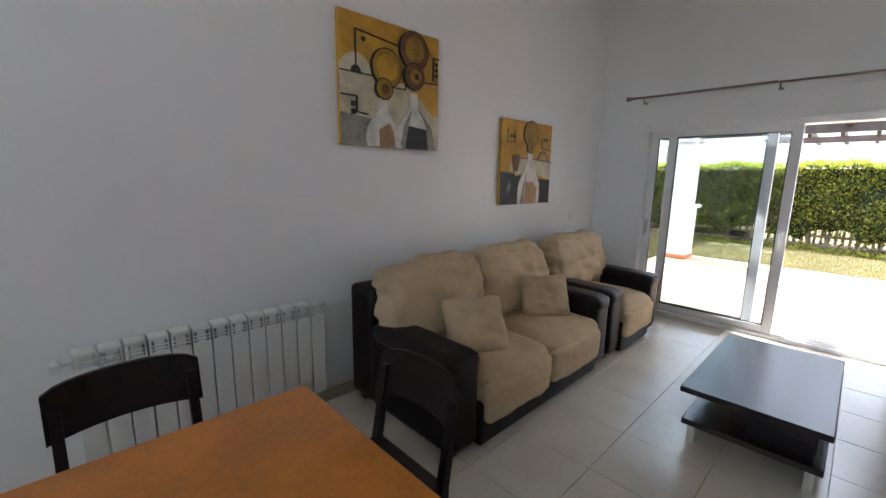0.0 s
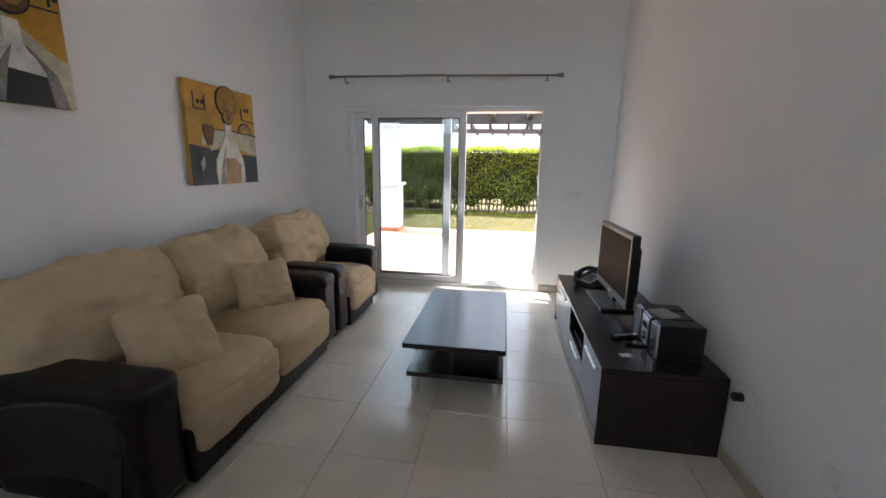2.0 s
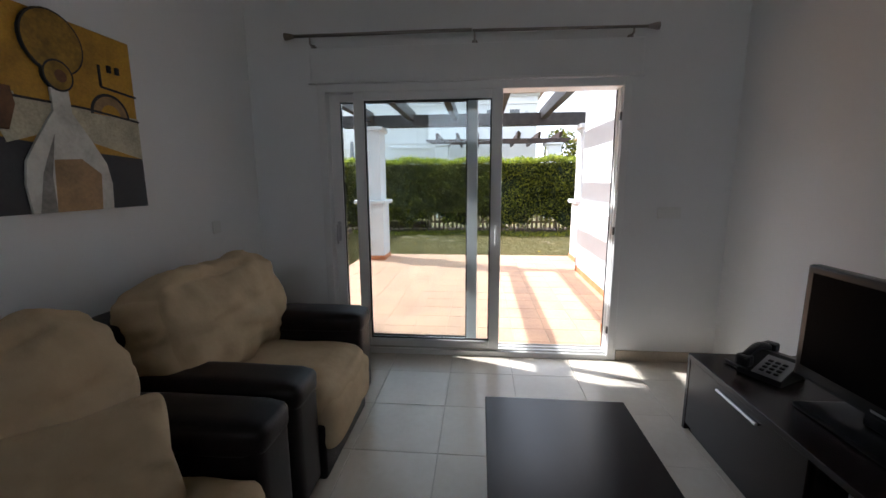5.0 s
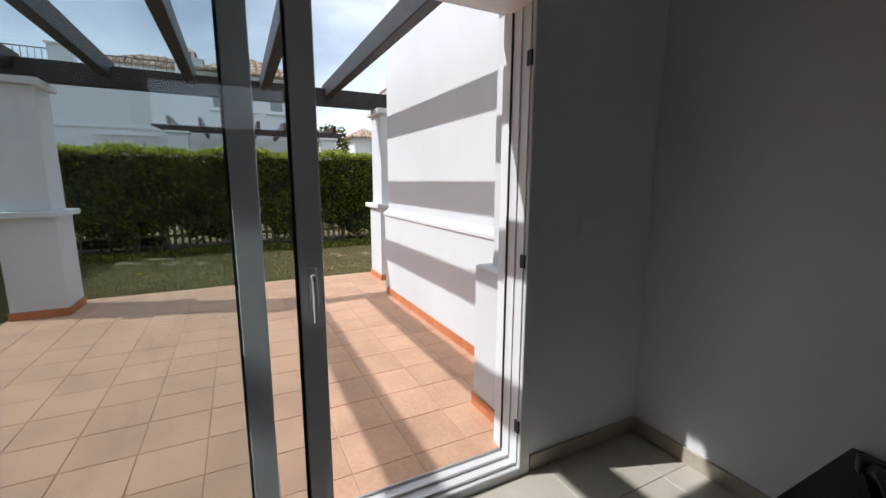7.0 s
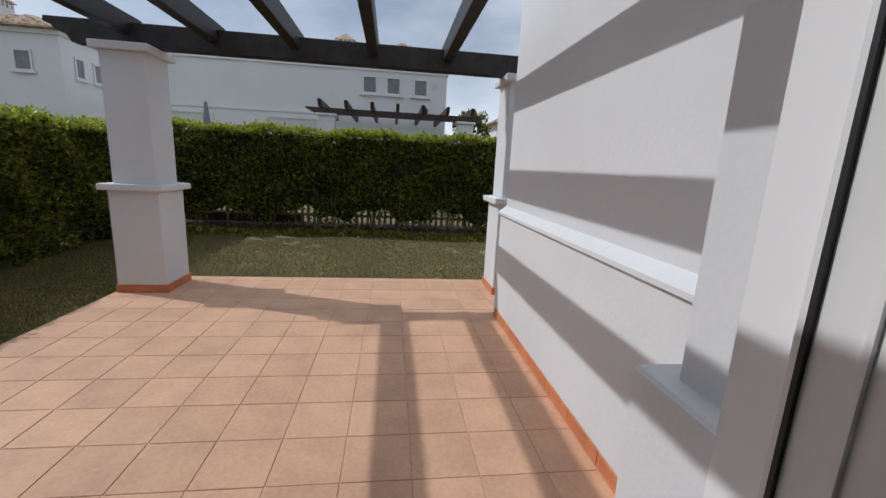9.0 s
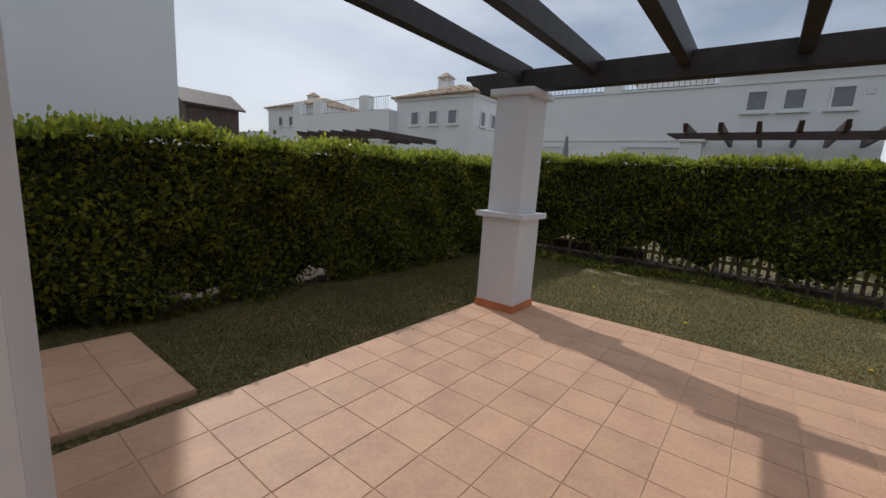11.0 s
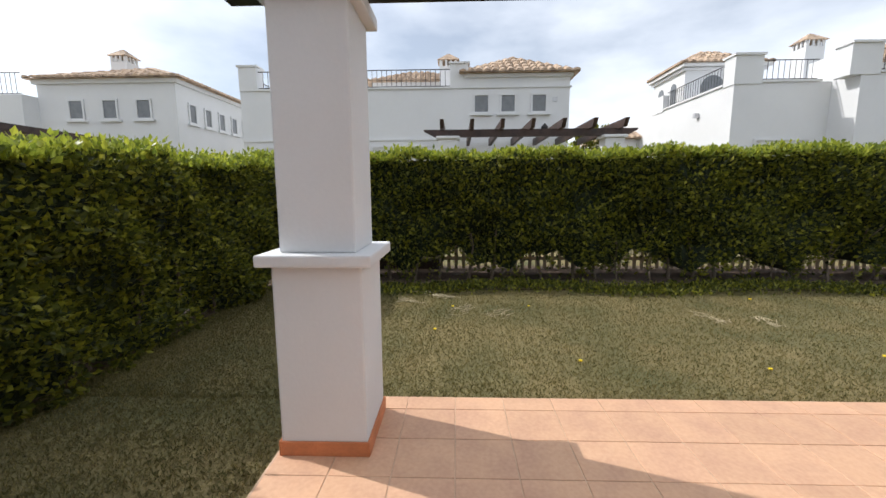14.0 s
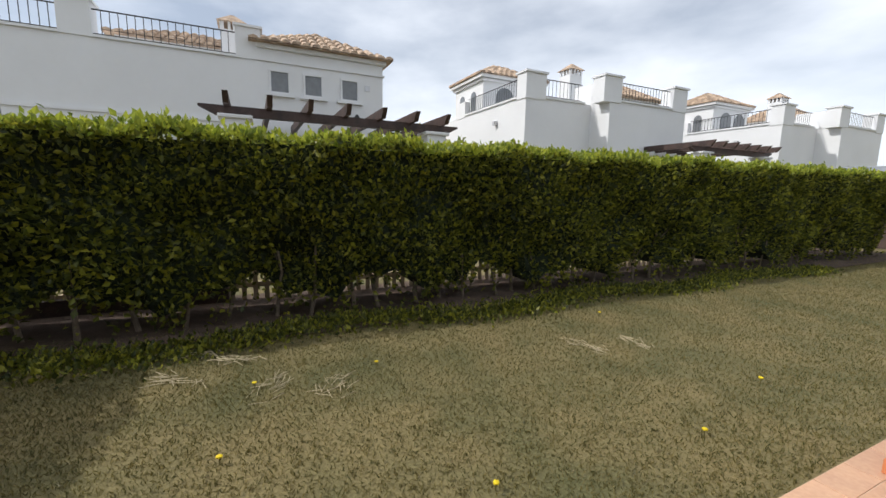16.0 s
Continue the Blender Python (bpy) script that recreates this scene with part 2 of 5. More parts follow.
def soft(x0, x1, y0, y1, z0, z1, puff=0.05, res=14, wrinkle=0.012, seed=0, tilt=None, sag=0.0, rnd=0.75):
    """A stuffed cushion: a box with rounded, swollen and creased faces."""
    bm = bmesh.new()
    bmesh.ops.create_cube(bm, size=2.0)
    bmesh.ops.subdivide_edges(bm, edges=bm.edges[:], cuts=res, use_grid_fill=True)
    sx, sy, sz = (x1 - x0) / 2, (y1 - y0) / 2, (z1 - z0) / 2
    c = Vector(((x0 + x1) / 2, (y0 + y1) / 2, (z0 + z1) / 2))
    r = min(sx, sy, sz) * rnd
    for v in bm.verts:
        u = v.co.copy()
        p = Vector((u.x * sx, u.y * sy, u.z * sz))
        inner = Vector([max(-(s - r), min(s - r, k)) for s, k in zip((sx, sy, sz), p)])
        d = p - inner
        if d.length > 1e-6:
            p = inner + d.normalized() * r
        big = [1 - abs(k) ** 2.5 for k in u]
        grow = puff * (big[0] * big[1] * (abs(u.z) > 0.6) * math.copysign(1, u.z))
        p.z += grow - sag * big[0] * big[1]
        p.y += puff * big[0] * big[2] * (abs(u.y) > 0.6) * math.copysign(1, u.y)
        p.x += puff * big[1] * big[2] * (abs(u.x) > 0.6) * math.copysign(1, u.x) * 0.6
        q = p * 7 + Vector((seed * 3.1, seed, 0))
        p += Vector((noise.noise(q), noise.noise(q + Vector((9, 0, 0))), noise.noise(q + Vector((0, 9, 0))))) * wrinkle
        fold = noise.noise(Vector((p.x * 4 + p.z * 3, p.y * 4, p.z * 15 + seed)))
        p += d.normalized() * (abs(fold) * -wrinkle * 0.9) if d.length > 1e-6 else Vector()
        if tilt:
            p = tilt @ p
        v.co = c + p
    return bm


def wall_with_hole(axis, a, b, u0, u1, z0, z1, hu0, hu1, hz0, hz1):
    """A wall as four butted blocks round one opening."""
    bm = bmesh.new()

    def blk(p, q, r, s):
        if axis == "x":
            boxm(bm, a, b, p, q, r, s)
        else:
            boxm(bm, p, q, a, b, r, s)
    blk(u0, hu0, z0, z1)
    blk(hu1, u1, z0, z1)
    blk(hu0, hu1, hz1, z1)
    if hz0 > z0:
        blk(hu0, hu1, z0, hz0)
    return bm


# ---- the room ----
XB, XD, YR, YL, ZC = -3.6, 4.87, -1.255, 2.40, 3.75
XO = 5.16
DY0, DY1, DZ = -0.50, 1.85, 2.17
struct("wall_door", wall_with_hole("x", XD, XO, YR - 0.25, YL + 0.25, -0.3, ZC + 0.5, DY0, DY1, -0.3, DZ), PLASTER, "white plastered wall with the terrace door", "wall")
struct("wall_left", box(XB, XD, YL, YL + 0.25, -0.3, ZC + 0.5), PLASTER, "plain white plastered wall hung with paintings", "wall")
struct("wall_right", box(XB, XD, YR - 0.25, YR, -0.3, ZC + 0.5), PLASTER, "plain white plastered wall behind the television", "wall")
# The high opening in this unseen wall is made up for back_lamp.
struct("wall_back", wall_with_hole("x", XB - 0.25, XB, YR - 0.25, YL + 0.25, -0.3, ZC + 0.5, -0.95, 2.07, 2.5, 3.4), PLASTER, "plain white wall closing the room", "wall")
struct("ceiling", box(XB - 0.25, XO, YR - 0.25, YL + 0.25, ZC, ZC + 0.25), CEIL, "plain white high ceiling", "ceiling")
struct("cornice_block", box(4.55, XD, YR, YR + 0.12, 3.42, 3.54, 0.03, 2), CEIL, "small white plaster moulding at the corner", "trim")
floor = struct("floor", box(XB, 4.984, YR, YL, -0.3, -0.006), GROUT, "glossy cream porcelain tile floor", "floor")
P = 0.466
tile_me = mesh_of("tile", box(-P / 2 + 0.0013, P / 2 - 0.0013, -P / 2 + 0.0013, P / 2 - 0.0013, -0.01, 0.0, 0.0015), FLOORT)


def cut_tiles(name, parent, material, x0, x1, y0, y1, ox, oy, pitch, gap, top, full, limit=400):
    """Lay a grid of tiles over a rectangle; the cut ones at the rim get a mesh of their own."""
    i0, i1 = math.floor((x0 - ox) / pitch), math.ceil((x1 - ox) / pitch)
    j0, j1 = math.floor((y0 - oy) / pitch), math.ceil((y1 - oy) / pitch)
    cache = {}
    for i in range(i0, i1):
        for j in range(j0, j1):
            a, b = max(x0, ox + i * pitch), min(x1, ox + (i + 1) * pitch)
            c, d = max(y0, oy + j * pitch), min(y1, oy + (j + 1) * pitch)
            if b - a < 0.02 or d - c < 0.02:
                continue
            w, h = round(b - a, 4), round(d - c, 4)
            if (w, h) == (round(pitch, 4), round(pitch, 4)):
                me = full
            else:
                if (w, h) not in cache:
                    cache[w, h] = mesh_of(name, box(-w / 2 + gap, w / 2 - gap, -h / 2 + gap, h / 2 - gap, -0.01, 0.0, 0.0015), material)
                me = cache[w, h]
            ob = new(name, me)
            ob.parent = parent
            ob.location = ((a + b) / 2, (c + d) / 2, top + random.uniform(-0.0006, 0.0006))


# skirting boards
sk = struct("baseboard_left", box(XB, XD, YL - 0.012, YL, 0.0, 0.085, 0.003), SKIRT, "beige tile skirting", "baseboard")
struct("baseboard_right", box(XB, XD - 0.014, YR, YR + 0.012, 0.0, 0.085, 0.003), SKIRT, "beige tile skirting", "baseboard")
struct("baseboard_door_right", box(XD - 0.012, XD, YR + 0.012, DY0 - 0.01, 0.0, 0.085, 0.003), SKIRT, "beige tile skirting", "baseboard")
struct("baseboard_door_left", box(XD - 0.012, XD, DY1 + 0.01, YL - 0.014, 0.0, 0.085, 0.003), SKIRT, "beige tile skirting", "baseboard")

# ---- terrace door ----
door = thing("door_1", "white framed sliding glass terrace door slid half open", "door", kind="structure", at=(4.93, 0.6, 0))
FX0, FX1 = 4.855, 5.025


def dpart(name, b, material, parent, label=""):
    ob = part(name, b, material, parent, label)
    ob.matrix_parent_inverse = Matrix.Translation((-4.93, -0.6, 0)) if parent is door else Matrix.Identity(4)
    return ob


dpart("door_frame", box(FX0, FX1, DY0, DY0 + 0.06, 0, DZ, 0.004), PVC, door)
dpart("door_frame", box(FX0, FX1, DY1 - 0.06, DY1, 0, DZ, 0.004), PVC, door)
dpart("door_frame", box(FX0, FX1, DY0 + 0.06, DY1 - 0.06, DZ - 0.06, DZ, 0.004), PVC, door)
dpart("sill_track", box(FX0, FX1, DY0 + 0.06, DY1 - 0.06, -0.03, 0.045, 0.004), PVC, door)
for k in range(3):
    xx = 4.88 + 0.063 * k
    dpart("track_rail", box(xx, xx + 0.006, DY0 + 0.06, DY1 - 0.06, 0.045, 0.058), STEEL, door)
    dpart("frame_groove", box(xx - 0.006, xx + 0.001, DY0 + 0.06, DY0 + 0.067, 0.06, DZ - 0.06), RUBBER if k == 2 else PVC, door)


def leaf(name, xa, y0, y1, label, inner):
    lf = dpart(name, box(xa, xa + 0.045, y0, y0 + 0.082, 0.06, 2.115, 0.005, 2), PVC, door, label)
    for b in (box(xa, xa + 0.045, y1 - 0.082, y1, 0.06, 2.115, 0.005, 2), box(xa + 0.001, xa + 0.044, y0 + 0.082, y1 - 0.082, 0.06, 0.125, 0.004), box(xa + 0.001, xa + 0.044, y0 + 0.082, y1 - 0.082, 2.05, 2.115, 0.004)):
        dpart("leaf_rail", b, PVC, lf)
    for b in (box(xa + 0.012, xa + 0.033, y0 + 0.0822, y0 + 0.092, 0.125, 2.05), box(xa + 0.012, xa + 0.033, y1 - 0.092, y1 - 0.0822, 0.125, 2.05), box(xa + 0.012, xa + 0.033, y0 + 0.092, y1 - 0.092, 0.1252, 0.135), box(xa + 0.012, xa + 0.033, y0 + 0.092, y1 - 0.092, 2.04, 2.0498)):
        dpart("gasket", b, RUBBER, lf)
    g = dpart("pane", box(xa + 0.020, xa + 0.026, y0 + 0.092, y1 - 0.092, 0.135, 2.04), GLASS, lf, "clear glass pane")
    g.visible_shadow = False
    hy = y0 + 0.04 if inner else y1 - 0.04
    h = bmesh.new()
    boxm(h, xa - 0.008, xa, hy - 0.015, hy + 0.015, 0.95, 1.11, 0.003)
    cyl((xa, hy, 1.08), (xa - 0.045, hy, 1.08), 0.009, bm=h)
    cyl((xa - 0.045, hy, 1.085), (xa - 0.055, hy, 1.0), 0.010, 0.009, bm=h)
    cyl((xa - 0.055, hy, 1.0), (xa - 0.05, hy, 0.93), 0.009, 0.008, bm=h)
    dpart("handle", h, SILVER if not inner else PVC, lf, "lever handle")
    return lf


leaf("sliding_leaf", 4.872, 0.425, 1.575, "open sliding leaf with a lever handle", True)
leaf("fixed_leaf", 4.928, 0.61, 1.785, "outer leaf behind the sliding one", False)
for zz in (0.25, 1.05, 1.9):
    dpart("lock_keep", box(4.865, 4.895, DY0 + 0.0602, DY0 + 0.068, zz - 0.03, zz + 0.03), RUBBER, door, "black lock keep")
sb = tagged(new("shutter_box", mesh_of("shutter_box", box(XD - 0.028, XD, -0.56, 1.89, DZ + 0.02, 2.43, 0.004), PLASTER)), "white roller shutter box cover above the door", "shutter box", "", "structure")
struct("trim_door_top", box(XD - 0.045, XD, -0.58, 1.91, DZ + 0.001, DZ + 0.02, 0.003), PVC, "thin white ledge over the door", "trim")

# curtain rod
rod = thing("curtain_rod", "thin bronze metal curtain rod on three brackets", "curtain rod", at=(4.79, 0.65, 2.5))
inv = Matrix.Translation((-4.79, -0.65, -2.5))
for nm, b in [("pole", cyl((4.79, 0.66, 2.5), (4.79, 1.98, 2.5), 0.0125)), ("pole", cyl((4.79, -0.56, 2.48), (4.79, 0.655, 2.495), 0.0105))]:
    part(nm, b, ROD, rod, "", True).matrix_parent_inverse = inv
for y, s in ((1.98, 1), (-0.555, -1)):
    rz_ = 2.5 if s > 0 else 2.48
    b = cyl((4.79, y, rz_), (4.79, y + s * 0.05, rz_), 0.013, 0.024)
    cyl((4.79, y + s * 0.05, rz_), (4.79, y + s * 0.07, rz_), 0.024, 0.026, bm=b)
    part("finial", b, ROD, rod).matrix_parent_inverse = inv
for y in (1.86, 0.64, -0.46):
    b = cyl((4.79, y, 2.485), (4.79, y, 2.44), 0.007)
    cyl((4.79, y, 2.445), (XD, y, 2.435), 0.008, bm=b)
    cyl((XD - 0.012, y, 2.435), (XD, y, 2.435), 0.022, bm=b)
    part("bracket", b, ROD, rod).matrix_parent_inverse = inv

# ---- seating ----


def seat_group(name, x0, x1, cushions, label, cat):
    t = thing(name, label, cat, at=((x0 + x1) / 2, 1.85, 0))
    iv = Matrix.Translation((-(x0 + x1) / 2, -1.85, 0))

    def p(n, b, m, lab="", smooth=True):
        o = part(n, b, m, t, lab, smooth)
        o.matrix_parent_inverse = iv
        return o
    aw = 0.225
    p("base", box(x0 + aw, x1 - aw, 1.30, 2.2, 0.03, 0.31, 0.02, 3), LEATHER)
    p("backrest", box(x0 + 0.01, x1 - 0.01, 2.08, 2.34, 0.055, 0.845, 0.045, 4), LEATHER)
    for a in (x0, x1 - aw):
        b = box(a, a + aw, 1.315, 2.08, 0.055, 0.56, 0.05, 4)
        p("armrest", b, LEATHER)
        p("arm_pad", soft(a - 0.008, a + aw + 0.008, 1.31, 2.07, 0.50, 0.63, 0.008, 10, 0.004, seed=a), LEATHER)
    for a in (x0 + 0.08, x1 - 0.08):
        for y in (1.40, 2.26):
            p("foot", box(a - 0.03, a + 0.03, y - 0.03, y + 0.03, 0, 0.055, 0.005), BLACKP, "", False)
    w = (x1 - x0 - 2 * aw) / cushions
    for k in range(cushions):
        a = x0 + aw + k * w
        p("seat_cushion", soft(a + 0.004, a + w - 0.004, 1.29, 2.06, 0.27, 0.47, 0.035, 16, 0.012, seed=k + x0, rnd=0.6), CLOTH, "beige suede seat cushion")
        p("seat_flap", soft(a + 0.02, a + w - 0.02, 1.25, 1.37, 0.16, 0.42, 0.012, 12, 0.014, seed=k + 4 + x0), CLOTH, "loose beige cover edge")
        tl = Matrix.Rotation(radians(-15), 3, "X")
        ex = 0.16
        p("back_cushion", soft(a - (ex if k == 0 else -0.012), a + w + (ex if k == cushions - 1 else -0.012), 1.86, 2.13, 0.44, 0.975, 0.06, 26, 0.034, seed=k * 2 + 9 + x0, tilt=tl, rnd=0.55), CLOTH, "plump beige back cushion")
    return t


seat_group("sofa", 1.18, 3.06, 2, "dark brown leather sofa with beige suede cushions", "sofa")
seat_group("armchair", 3.11, 4.22, 1, "dark brown leather armchair with beige suede cushions", "armchair")


def pillow(x, y, z, s, rz, tip, seed, label):
    bm = bmesh.new()
    bmesh.ops.create_grid(bm, x_segments=22, y_segments=22, size=1.0)
    rot = Matrix.Rotation(radians(rz), 3, "Z") @ Matrix.Rotation(radians(tip), 3, "X")
    for v in bm.verts:
        u, w = v.co.x, v.co.y
        v.co.z = 0
    top = bmesh.ops.duplicate(bm, geom=bm.verts[:] + bm.edges[:] + bm.faces[:])
    up = {g for g in top["geom"] if isinstance(g, bmesh.types.BMVert)}
    for v in bm.verts:
        u, w = v.co.x, v.co.y
        pin = 1 - 0.10 * (1 - abs(u * w)) * max(abs(u), abs(w)) ** 4 - 0.09 * (u * w) ** 6
        th = 0.46 * (max(0, 1 - u ** 2) * max(0, 1 - w ** 2)) ** 0.42
        wr = 0.11 * noise.noise(Vector((u * 3 + seed, w * 3, 0.3))) + 0.14 * abs(noise.noise(Vector((u * 2 + w * 4, seed, w))))
        d = (th - wr * min(1, th * 4)) * (1 if v in up else -1)
        v.co = Vector((u * pin * 1.04, w * pin * 0.96, d)) * (s / 2)
    bmesh.ops.remove_doubles(bm, verts=bm.verts, dist=0.0005)
    bmesh.ops.recalc_face_normals(bm, faces=bm.faces)
    for v in bm.verts:
        v.co = rot @ v.co
    ob = new("throw_pillow", mesh_of("throw_pillow", bm, CLOTH, True))
    ob.location = (x, y, z)
    return tagged(ob, label, "pillow", "pillows on the sofa")


pillow(1.68, 1.60, 0.615, 0.43, -24, 60, 2, "small square beige suede pillow leaning on the sofa")
pillow(2.58, 1.65, 0.625, 0.40, -38, 62, 5, "small beige suede pillow standing on its corner")

# ---- paintings ----


def painting(name, x0, x1, z0, z1, label, two):
    t = thing(name, label, "painting", at=((x0 + x1) / 2, 2.375, z0))
    iv = Matrix.Translation((-(x0 + x1) / 2, -2.375, -z0))
    W, Hh = x1 - x0, z1 - z0
    lay = [0]

    def p(n, b, m):
        o = part(n, b, m, t)
        o.matrix_parent_inverse = iv
        return o

    def shape(n, pts, m):
        lay[0] += 1
        y = 2.3595 - lay[0] * 0.0006
        p(n, prism([(x0 + u * W, z0 + v * Hh) for u, v in pts], "y", y, 2.36), m)

    def disc(n, u, v, r, m, k=28, e=1.0, a0=0, a1=360):
        shape(n, [(u + r * math.cos(radians(a0 + (a1 - a0) * i / k)), v + r * e * W / Hh * math.sin(radians(a0 + (a1 - a0) * i / k))) for i in range(k + (a1 - a0 < 360))], m)

    def line(pts, wd=0.011):
        for (a, b), (c, d) in zip(pts, pts[1:]):
            L = math.hypot(c - a, d - b)
            nx, ny = -(d - b) / L * wd / 2, (c - a) / L * wd / 2
            shape("brush_line", [(a + nx, b + ny), (c + nx, d + ny), (c - nx, d - ny), (a - nx, b - ny)], INKP)

    def bottle(u, v0, v1, w, m, neck=0.035):
        h = v1 - v0
        prof = [(neck, 1.0), (neck * 1.15, 0.72), (w * 0.62, 0.52), (w * 0.92, 0.36), (w, 0.2), (w * 0.95, 0.0)]
        shape("bottle_shape", [(u - a, v0 + h * b) for a, b in prof] + [(u + a, v0 + h * b) for a, b in prof[::-1]], m)
    p("canvas", box(x0, x1, 2.36, 2.395, z0, z1, 0.004), YEL)
    if two:
        shape("cream_field", [(0, 0), (1, 0), (1, 0.16), (0.98, 0.28), (0.62, 0.55), (0.38, 0.52), (0, 0.62)], CREAM)
        shape("grey_field", [(0, 0), (0.36, 0), (0.3, 0.22), (0, 0.25)], GREYP)
        shape("cream_field", [(0.75, 0), (1, 0), (1, 0.3), (0.8, 0.33)], CREAM)
        disc("arch", 0.14, 0.56, 0.14, CREAM, 20, 1.0, 0, 180)
        disc("arch", 0.14, 0.56, 0.045, INKP, 14, 1.2, 0, 180)
        line([(0.0, 0.56), (0.3, 0.56), (0.33, 0.5), (0.62, 0.5), (0.62, 0.58), (0.98, 0.6)])
        line([(0.14, 0.62), (0.14, 0.88), (0.55, 0.84)])
        disc("brush_dot", 0.21, 0.82, 0.018, INKP, 10)
        line([(0.93, 0.62), (0.93, 0.82), (1.0, 0.82)])
        for v in (0.66, 0.71, 0.76):
            shape("brush_mark", [(0.955, v), (0.98, v), (0.98, v + 0.025), (0.955, v + 0.025)], INKP)
        shape("brush_mark", [(0.09, 0.3), (0.13, 0.3), (0.13, 0.34), (0.09, 0.34)], INKP)
        shape("brush_mark", [(0.09, 0.24), (0.13, 0.24), (0.13, 0.28), (0.09, 0.28)], INKP)
        line([(0, 0.38), (0.14, 0.38), (0.14, 0.26), (0.24, 0.25)])
        bottle(0.38, 0.0, 0.42, 0.16, WHITEPT)
        shape("tan_block", [(0.34, 0), (0.5, 0), (0.48, 0.14), (0.44, 0.2), (0.34, 0.14)], TANP)
        bottle(0.70, 0.0, 0.48, 0.19, WHITEPT)
        shape("black_block", [(0.57, 0), (0.86, 0), (0.84, 0.18), (0.62, 0.2), (0.57, 0.1)], INKP)
        shape("grey_fold", [(0.55, 0.02), (0.6, 0.22), (0.68, 0.34), (0.64, 0.2), (0.6, 0.0)], GREYP)
        shape("grey_fold", [(0.86, 0.0), (0.84, 0.2), (0.76, 0.34), (0.9, 0.2), (0.95, 0.0)], GREYP)
        disc("gold_disc", 0.42, 0.64, 0.15, INKP)
        disc("gold_disc", 0.42, 0.64, 0.14, GOLDP)
        disc("gold_disc", 0.42, 0.64, 0.10, YEL)
        disc("brown_disc", 0.39, 0.47, 0.085, INKP)
        disc("brown_disc", 0.39, 0.47, 0.075, GOLDP)
        disc("brown_disc", 0.40, 0.47, 0.04, BROWNP)
        disc("brown_disc", 0.70, 0.83, 0.155, INKP)
        disc("brown_disc", 0.70, 0.83, 0.148, BROWNP)
        disc("gold_disc", 0.70, 0.84, 0.10, GOLDP)
        disc("brown_disc", 0.70, 0.62, 0.11, INKP)
        disc("brown_disc", 0.70, 0.62, 0.1, BROWNP)
        disc("brown_disc", 0.71, 0.62, 0.06, GOLDP)
        disc("brown_disc", 0.72, 0.62, 0.025, INKP)
    else:
        shape("black_field", [(0, 0), (1, 0), (1, 0.3), (0.7, 0.32), (0.3, 0.36), (0, 0.4)], INKP)
        shape("cream_field", [(0.28, 0.34), (0.5, 0.42), (1, 0.3), (1, 0.55), (0.4, 0.56), (0.2, 0.58)], CREAM)
        shape("cream_field", [(0.16, 0.4), (0.34, 0.4), (0.34, 0.58), (0.2, 0.58)], CREAM)
        disc("arch", 0.82, 0.54, 0.12, INKP, 18, 1.0, 0, 180)
        disc("arch", 0.82, 0.54, 0.105, TANP, 18, 1.0, 0, 180)
        disc("arch", 0.82, 0.54, 0.06, YEL, 18, 1.0, 0, 180)
        line([(0.1, 0.9), (0.1, 0.74), (0.24, 0.74), (0.24, 0.88)])
        line([(0.78, 0.82), (0.78, 0.7), (1.0, 0.68)])
        line([(0.3, 0.56), (0.66, 0.56), (1.0, 0.53)])
        for u in (0.15, 0.2, 0.83, 0.88):
            shape("brush_mark", [(u, 0.79), (u + 0.02, 0.79), (u + 0.02, 0.83), (u, 0.83)], INKP)
        shape("jug", [(0.2, 0.6), (0.32, 0.6), (0.33, 0.52), (0.29, 0.4), (0.23, 0.4), (0.19, 0.52)], BROWNP)
        bottle(0.54, 0.0, 0.72, 0.22, WHITEPT, 0.04)
        shape("tan_block", [(0.44, 0), (0.68, 0), (0.7, 0.2), (0.6, 0.28), (0.46, 0.27)], TANP)
        shape("grey_fold", [(0.36, 0.0), (0.4, 0.2), (0.48, 0.4), (0.44, 0.18), (0.44, 0.0)], GREYP)
        shape("leaf_shape", [(0.12, 0.12), (0.17, 0.2), (0.16, 0.3), (0.11, 0.22)], GREYP)
        disc("gold_disc", 0.54, 0.86, 0.15, INKP)
        disc("gold_disc", 0.54, 0.86, 0.142, GOLDP)
        disc("brown_disc", 0.54, 0.7, 0.075, INKP)
        disc("brown_disc", 0.54, 0.7, 0.066, GOLDP)
        disc("brown_disc", 0.55, 0.7, 0.03, BROWNP)
    return t


painting("painting", 1.17, 2.03, 1.775, 2.60, "large ochre abstract canvas with two bottle shapes and discs", True)
painting("painting", 2.845, 3.70, 1.315, 2.12, "ochre and black abstract canvas with one bottle shape", False)

# ---- coffee table ----
ct = thing("coffee_table", "low dark wenge coffee table with a lower shelf and steel legs", "coffee table", at=(2.95, 0.22, 0))
iv = Matrix.Translation((-2.95, -0.22, 0))
